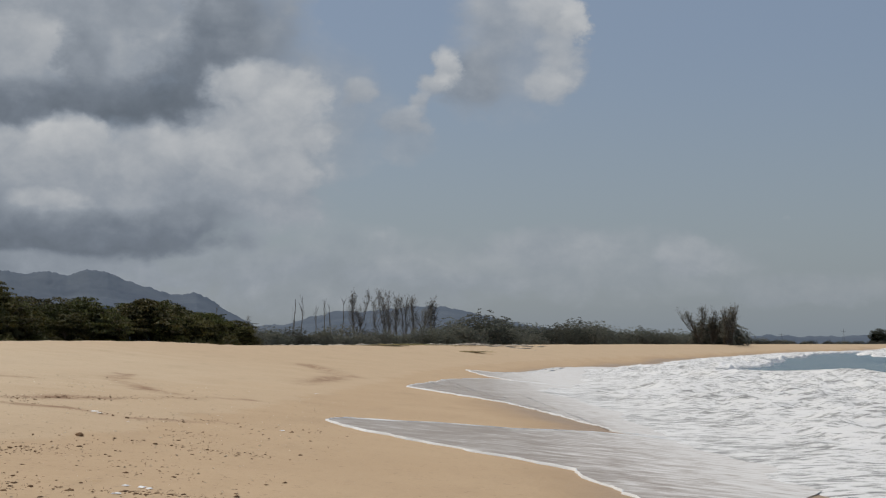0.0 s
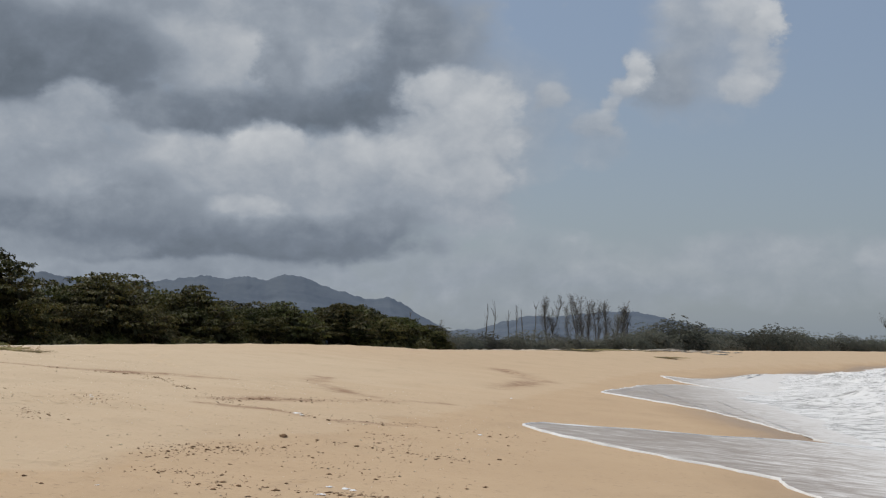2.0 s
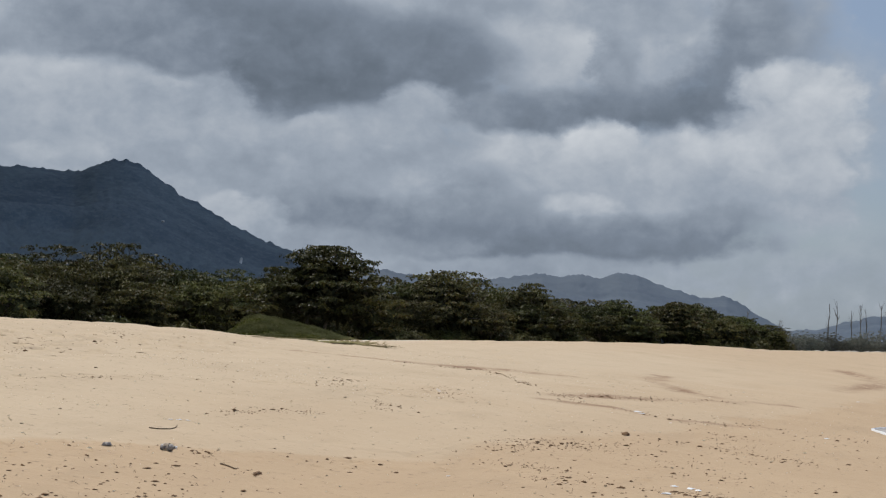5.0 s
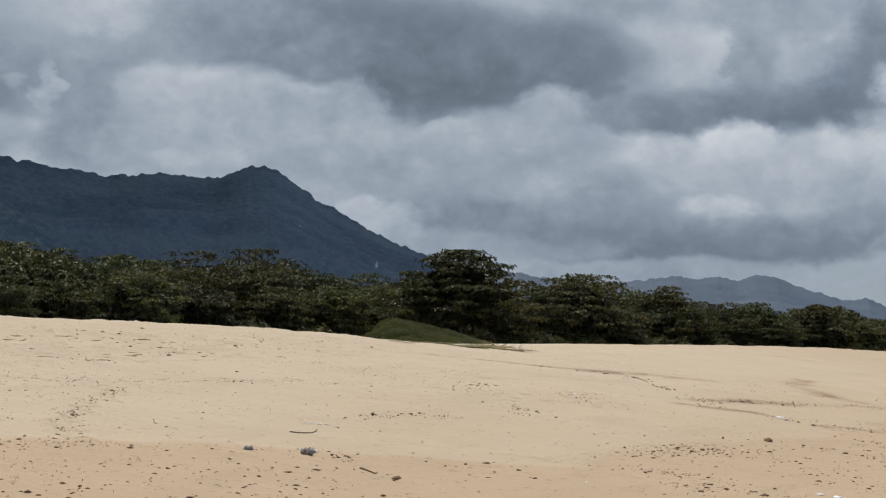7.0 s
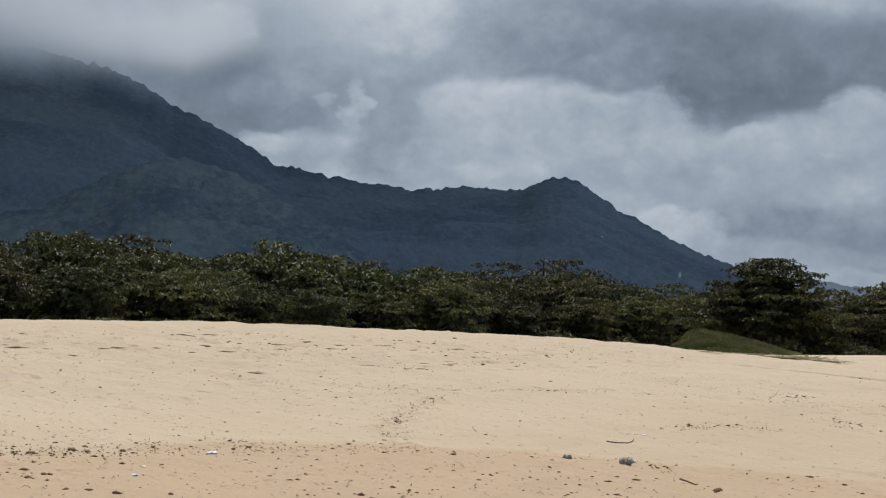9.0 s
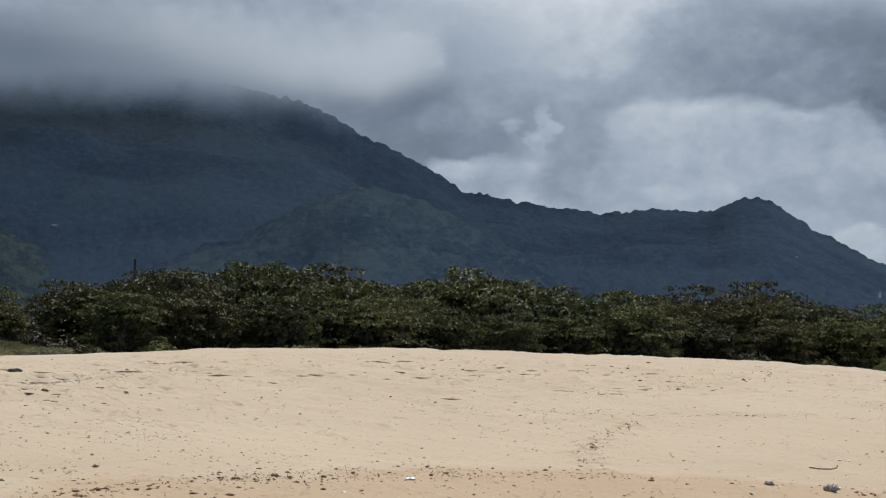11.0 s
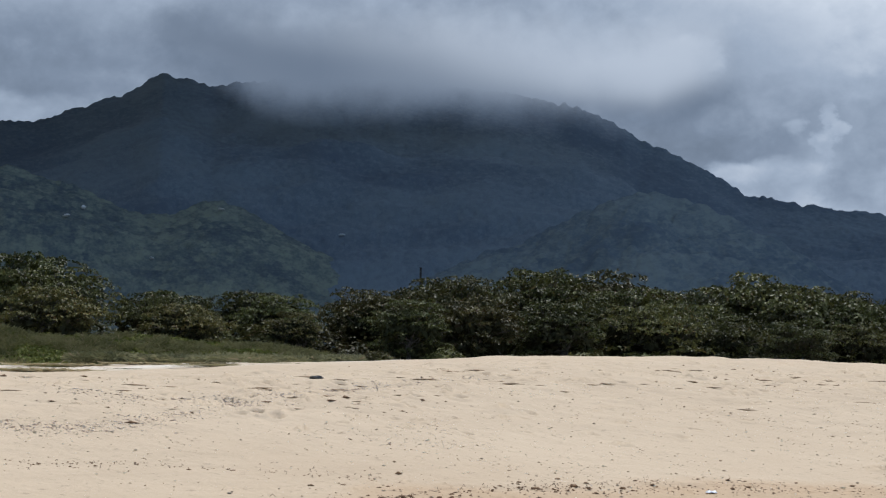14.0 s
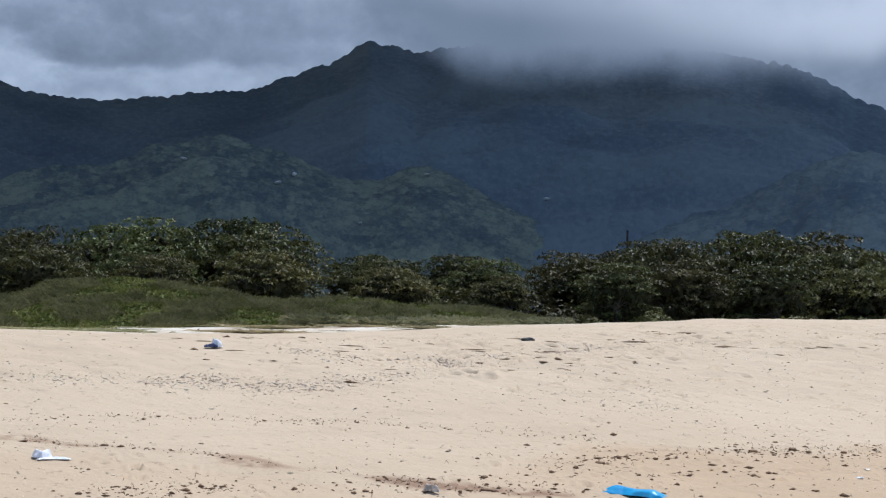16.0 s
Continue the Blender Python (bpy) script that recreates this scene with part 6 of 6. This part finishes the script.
SHELL_LINES = [
    ([(-14.8, 4.5), (-14.4, 4.9), (-14.1, 5.5), (-14.2, 6.2), (-14.25, 6.55), (-14.85, 7.7), (-15.1, 8.5), (-15.3, 9.3), (-16.1, 10.5)], 1400, 0.14, 0.028),
    ([(-13.0, 1.2), (-12.98, 2.0), (-12.7, 2.5), (-12.95, 3.2), (-12.65, 3.5), (-12.65, 3.95), (-12.7, 4.45), (-13.2, 5.1), (-13.4, 5.8), (-14.1, 6.3)], 1200, 0.15, 0.028),
    ([(-12.8, 1.2), (-13.1, 1.7), (-12.7, 2.8), (-12.5, 4.2)], 480, 0.3, 0.024),
    ([(-14.7, 9.0), (-14.35, 9.5), (-14.65, 10.7), (-15.1, 11.6), (-15.2, 12.7), (-15.6, 15.5)], 360, 0.22, 0.024),
    ([(-11.9, 6.3), (-12.1, 6.9), (-12.4, 7.6), (-11.5, 7.3), (-11.5, 6.7)], 240, 0.2, 0.022),
]


def strew():
    rng = np.random.default_rng(2024)
    for points, count, width, size in DRIFT:
        x, y = along(points, count, width, rng)
        s = 0.30 * size * rng.lognormal(-0.25, 0.5, len(x))
        k = len(x) * 5 // 6
        tagged(part("seaweed_wrack", bits(x[:k], y[:k], np.clip(s[:k], 0.006, 0.03), rng, 0.5, 1.5), M_WRACK), "line of dark dry seaweed scraps on sand", "seaweed", kind="stuff")
        tagged(part("twig_litter", strands(x[k:], y[k:], np.clip(s[k:] * 2.6, 0.02, 0.08), rng), M_TWIG), "thin brown twigs and stalks in the drift line", "twigs", kind="stuff")
    for points, count, width, size in SHELL_LINES:
        x, y = along(points, count, width, rng)
        s = np.clip(0.45 * size * rng.lognormal(-0.3, 0.4, len(x)), 0.004, 0.02)
        k = len(x) * 2 // 3
        tagged(part("shell_litter", bits(x[:k], y[:k], s[:k], rng, 0.45, 1.2), M_SHELL), "scattered white shell pieces on pale sand", "shells", kind="stuff")
        tagged(part("pebble_litter", bits(x[k:], y[k:], s[k:] * 0.8, rng, 0.25, 1.5), M_STONE), "band of small brown pebbles on pale sand", "pebbles", kind="stuff")
    # loose scraps: dense on the damp lower beach, sparse higher up
    n = 14000
    x, y = rng.uniform(-11, -1.5, n), rng.uniform(0.3, 24, n)
    low = x - damp_edge(y)
    clump = fbm2(x * 0.6, y * 0.6, 3, 57)
    keep = (low > -0.2) & (rng.uniform(size=n) < 0.55 * step(-0.25, 0.4, clump) * (1 - 0.75 * step(11.5, 15, y)))
    x, y = x[keep], y[keep]
    s = np.clip(0.0105 * rng.lognormal(0, 0.55, len(x)), 0.004, 0.03)
    k = len(x) * 3 // 4
    tagged(part("seaweed_scraps", bits(x[:k], y[:k], s[:k], rng, 0.45, 1.5), M_WRACK), "small dark seaweed scraps strewn on damp sand", "seaweed", kind="stuff")
    tagged(part("twig_scraps", strands(x[k:], y[k:], s[k:] * 2.4, rng), M_TWIG), "short brown stalks strewn on damp sand", "twigs", kind="stuff")
    n = 4500
    x, y = rng.uniform(-19, -2, n), rng.uniform(0.3, 34, n)
    s = np.clip(0.0075 * rng.lognormal(0, 0.45, n), 0.003, 0.022)
    k = n // 3
    tagged(part("shell_scraps", bits(x[:k], y[:k], s[:k], rng, 0.5, 1.2), M_SHELL), "loose white shell bits over the sand", "shells", kind="stuff")
    tagged(part("pebble_scraps", bits(x[k:], y[k:], s[k:], rng, 0.5, 1.4), M_STONE), "loose brown pebbles and husks over the sand", "pebbles", kind="stuff")


strew()


def berm_scraps():
    """Dark scraps along the berm, part debris, part stand-in for the footprints' shade."""
    rng = np.random.default_rng(404)
    n = 1100
    x, y = -15.6 + rng.normal(0, 1.6, n), rng.uniform(3.5, 27, n)
    keep = value_noise(x * 0.5, y * 0.4, 71) + 0.4 * value_noise(x * 2.5, y * 2.5, 72) > rng.uniform(0.0, 0.5, n)
    x, y = x[keep], y[keep]
    s = np.clip(0.013 * rng.lognormal(0, 0.5, len(x)), 0.005, 0.04)
    tagged(part("seaweed_scraps", bits(x, y, s, rng, 0.45, 2.0), M_WRACK), "sparse dark scraps, debris and footprint shade, on the dry berm", "seaweed", kind="stuff")


berm_scraps()


def fine_specks():
    """Crumbs of shell and grit all over the upper beach, thicker in drifts."""
    rng = np.random.default_rng(406)
    n = 15000
    x, y = rng.uniform(-17.5, -7.5, n), rng.uniform(0.3, 21, n)
    keep = 0.30 + 1.4 * fbm2(x * 0.35, y * 0.8, 4, 58, 0.6) > rng.uniform(0.0, 1.0, n)
    x, y = x[keep], y[keep]
    s = np.clip(0.0058 * rng.lognormal(0, 0.4, len(x)), 0.003, 0.014)
    k = len(x) // 2
    tagged(part("shell_crumbs", bits(x[:k], y[:k], s[:k], rng, 0.6, 1.3), M_SHELL), "fine white shell crumbs over the upper beach", "shells", kind="stuff")
    tagged(part("grit", bits(x[k:], y[k:], s[k:], rng, 0.6, 1.4), M_SHADE_GRIT), "fine brown grit over the upper beach", "grit", kind="stuff")


fine_specks()


def bleached_drift():
    """Pale driftwood and dry stalks along the foot of the far scrub."""
    rng = np.random.default_rng(407)
    n = 210
    az, r = rng.uniform(-4.0, 7.5, n), rng.uniform(152, 176, n)
    x, y = -np.sin(np.radians(az)) * r, np.cos(np.radians(az)) * r
    s = np.clip(0.09 * rng.lognormal(0, 0.4, n), 0.05, 0.18)
    tagged(part("driftwood_litter", bits(x, y, s, rng, 0.8, 7.0, 0.6), M_DEADWOOD), "bleached driftwood along the foot of the scrub", "driftwood", kind="stuff")


bleached_drift()


def sand_clods():
    """Thin brown dashes along the berm, coloured dark to stand for footprint shadows."""
    rng = np.random.default_rng(405)
    n = 260
    x, y = -15.3 + rng.normal(0, 1.1, n), rng.uniform(3.5, 20, n)
    keep = value_noise(x * 0.5, y * 0.4, 71) + 0.5 > rng.uniform(0.0, 0.9, n)
    x, y = x[keep], y[keep]
    s = np.clip(0.016 * rng.lognormal(0, 0.4, len(x)), 0.007, 0.035)
    tagged(part("sand_clods", bits(x, y, s, rng, 0.45, 6.0, 0.25), M_SHADE_GRIT), "thin brown dashes standing for footprint shadows", "sand", kind="stuff")


sand_clods()


# ---- single things on the sand ----
def on_sand(ob, x, y, turn=0.0, lift=0.0, tip=0.0):
    ob.matrix_basis = pose(x, y, float(ground(x, y)) + lift, tip, 0, turn)
    return ob


def crumpled(nx, ny, size_x, size_y, height, seed, folds=5.0):
    """A crumpled film of plastic with thickness."""
    u, v = np.meshgrid(np.linspace(-0.5, 0.5, nx), np.linspace(-0.5, 0.5, ny), indexing="ij")
    edge = np.minimum(np.minimum(u + 0.5, 0.5 - u), np.minimum(v + 0.5, 0.5 - v)) * 6
    x = u * size_x * (1 + 0.25 * fbm2(v * 4, u * 2, 3, seed))
    y = v * size_y * (1 + 0.5 * fbm2(u * 5, v * 2, 3, seed + 1)) + 0.2 * size_y * np.sin(u * 5 + seed)
    z = height * np.clip(edge, 0.05, 1) ** 0.6 * (0.75 + 0.7 * fbm2(u * folds * 0.7 + 3, v * folds * 0.5 + 7, 3, seed + 2, 0.4))
    top = np.stack([x, y, z], -1).reshape(-1, 3)
    low = top * [1, 1, 0] - [0, 0, 0.01]
    f = grid_faces(nx, ny)
    return np.concatenate([top, low]), np.concatenate([f, f[:, ::-1] + nx * ny])


def husk(x, y, size, seed, label="dark brown seaweed clump on sand", mat=None, tall=0.55, name="seaweed_clump"):
    bm = bmesh.new()
    bmesh.ops.create_icosphere(bm, subdivisions=3, radius=1)
    for v in bm.verts:
        n = noise.fractal(v.co * 1.6 + Vector((seed * 3.7, 0, 0)), 0.9, 2.2, 4)
        v.co *= 1 + 0.42 * n
        v.co.x, v.co.y, v.co.z = v.co.x * size * 0.62, v.co.y * size * 0.42, max(v.co.z, -0.5) * size * 0.5 * tall
    ob = smooth(part(name, bm, mat or M_WRACK))
    on_sand(ob, x, y, seed * 47 % 180, size * 0.08)
    return tagged(ob, label, "debris" if mat else "seaweed", "clumps in the drift line")


for k, (x, y, size) in enumerate(((-5.45, 12.69, 0.10), (-6.22, 12.78, 0.10), (-7.03, 17.19, 0.11), (-4.03, 13.33, 0.13), (-6.21, 11.35, 0.17), (-6.19, 11.27, 0.18), (-3.9, 13.75, 0.14),
                                  (-3.5, 13.65, 0.15), (-4.25, 13.6, 0.13), (-2.95, 18.2, 0.13), (-3.6, 18.15, 0.16), (-4.75, 21.8, 0.16), (-5.0, 21.95, 0.13), (-2.35, 22.6, 0.16),
                                  (-8.96, 4.70, 0.12), (-9.05, 4.95, 0.14), (-8.75, 3.9, 0.13), (-8.85, 4.45, 0.11), (-9.2, 5.5, 0.12), (-9.42, 6.9, 0.15), (-9.3, 7.3, 0.12),
                                  (-9.1, 8.3, 0.12), (-8.9, 9.3, 0.11), (-9.4, 6.5, 0.13), (-8.55, 3.0, 0.10), (-8.7, 2.6, 0.12), (-7.95, 11.0, 0.09), (-8.4, 10.4, 0.10))):
    husk(x, y, size * 0.34, k + 1)
husk(-4.57, 18.23, 0.12, 60, "dark flat driftwood knot lying on sand", M_WRACK, 0.42, "driftwood_knot")
husk(-15.86, 8.06, 0.17, 61, "dark grey weathered driftwood block near the berm", M_SLATEWOOD, 0.32, "driftwood_block")


def stick(points, thick, label):
    p = np.array(points, float)
    base = p.mean(0)
    z = [float(ground(x, y)) + thick * 0.8 for x, y in p]
    v, f = tube([(x - base[0], y - base[1], q - z[0]) for (x, y), q in zip(p, z)], np.linspace(thick, thick * 0.55, len(p)), 8)
    ob = smooth(part("driftwood_stick", (v, f), M_TWIG))
    ob.matrix_basis = pose(base[0], base[1], z[0])
    tagged(ob, label, "stick", "sticks on the beach")


stick([(-8.28, 12.85), (-8.18, 12.87), (-8.11, 12.99), (-8.15, 13.15), (-8.25, 13.35)], 0.007, "thin curved brown stick on pale sand")
stick([(-7.2, 11.9), (-7.13, 11.86), (-7.06, 11.77)], 0.0065, "short thin brown stick on damp sand")
stick([(-6.65, 11.46), (-6.55, 11.42), (-6.42, 11.33)], 0.0091, "brown forked driftwood stick on damp sand")


def bottle(x, y, turn):
    thing = empty("plastic_bottle", "crushed blue-grey plastic bottle lying on damp sand", "bottle")
    n_s, n_t = 22, 20
    s, t = np.meshgrid(np.linspace(0, 1, n_s), np.linspace(0, 2 * np.pi, n_t, endpoint=False), indexing="ij")
    radius = 0.062 * step(0, 0.06, s) * (1 - 0.62 * step(0.72, 0.93, s)) * (1 + 0.35 * fbm2(s * 7, np.cos(t) + 2 * np.sin(t), 3, 9))
    v = np.stack([(s - 0.5) * 0.19, np.cos(t) * radius * 1.1, np.sin(t) * radius * 0.85 + 0.05], -1).reshape(-1, 3)
    f = [(i * n_t + j, i * n_t + (j + 1) % n_t, (i + 1) * n_t + (j + 1) % n_t, (i + 1) * n_t + j) for i in range(n_s - 1) for j in range(n_t)]
    body = part("body", (v, np.array(f)), M_SLATE, thing)
    part("cap", tube([(0.094, 0, 0.05), (0.1, 0, 0.05), (0.118, 0, 0.05), (0.12, 0, 0.05)], [0.005, 0.024, 0.024, 0.005], 12), M_WHITE, body, "white screw cap")
    part("label_wrap", tube([(-0.05, 0, 0.05), (-0.045, 0, 0.05), (0.02, 0, 0.05)], [0.055, 0.069, 0.067], 16), M_BROWNPLASTIC, body, "faded brown paper wrap")
    on_sand(thing, x, y, turn)
    thing.scale = (0.74, 0.66, 0.6)


bottle(-7.30, 11.62, 12)


def film(name, label, mat, x, y, size, height, seed, turn=0.0):
    ob = smooth(part(name, crumpled(36, 16, size[0], size[1], height, seed), mat))
    on_sand(ob, x, y, turn, 0.004)
    return tagged(ob, label, "plastic litter")


film("blue_plastic_sheet", "crumpled bright blue plastic sheet on sand", M_BLUE, -8.13, 4.64, (0.42, 0.14), 0.055, 3, 36)
film("white_plastic_bag", "crumpled white plastic bag on sand", M_WHITE, -9.80, 1.30, (0.12, 0.10), 0.05, 5, 82)
film("white_plastic_flap", "flat white plastic film beside the bag", M_WHITE, -9.74, 1.36, (0.20, 0.08), 0.012, 8, 82)
film("clear_plastic_wrap", "thin clear plastic wrap in seaweed", M_WHITE, -9.02, 7.99, (0.09, 0.06), 0.018, 12, 50)
film("brown_plastic_tub", "crushed brown plastic tub in the drift line", M_BROWNPLASTIC, -8.43, 3.38, (0.10, 0.09), 0.05, 15, 66)
film("grey_plastic_scrap", "crumpled grey plastic scrap on damp sand", M_SLATE, -7.78, 11.34, (0.09, 0.06), 0.03, 17, 30)
for k, (x, y, w) in enumerate(((-5.36, 22.3, 0.20), (-5.24, 22.1, 0.14), (-2.93, 14.14, 0.16), (-2.84, 14.08, 0.12), (-3.1, 14.2, 0.14), (-3.04, 13.53, 0.16), (-3.23, 36.9, 0.14), (-2.51, 22.7, 0.16), (-8.43, 6.7, 0.10),
                               (-8.44, 13.7, 0.10), (-8.36, 13.75, 0.09), (-8.5, 13.62, 0.08), (-8.0, 20.4, 0.12), (-7.9, 20.2, 0.10), (-8.7, 7.0, 0.07), (-5.0, 12.9, 0.06), (-4.6, 21.2, 0.06))):
    film("white_plastic_scrap", "small crumpled scrap of white plastic on sand", M_WHITE, x, y, (w * 0.6, w * 0.4), w * 0.08, 30 + k, k * 37)


def rag():
    thing = empty("discarded_bundle", "white cloth bundle with a navy shadow flap on dry sand", "bundle")
    part("cloth", crumpled(30, 20, 0.15, 0.13, 0.105, 29, 3.0), M_WHITE, thing)
    # dark navy flap put where the bundle's shadow lies
    v, f = crumpled(30, 14, 0.20, 0.10, 0.045, 23)
    part("flap", (v + [-0.07, -0.05, 0.0], f), M_NAVY, thing, "navy blue flap, dark as the bundle's shadow")
    on_sand(thing, -15.03, 3.94, 75)
    thing.scale = (0.8, 0.8, 1.1)


rag()
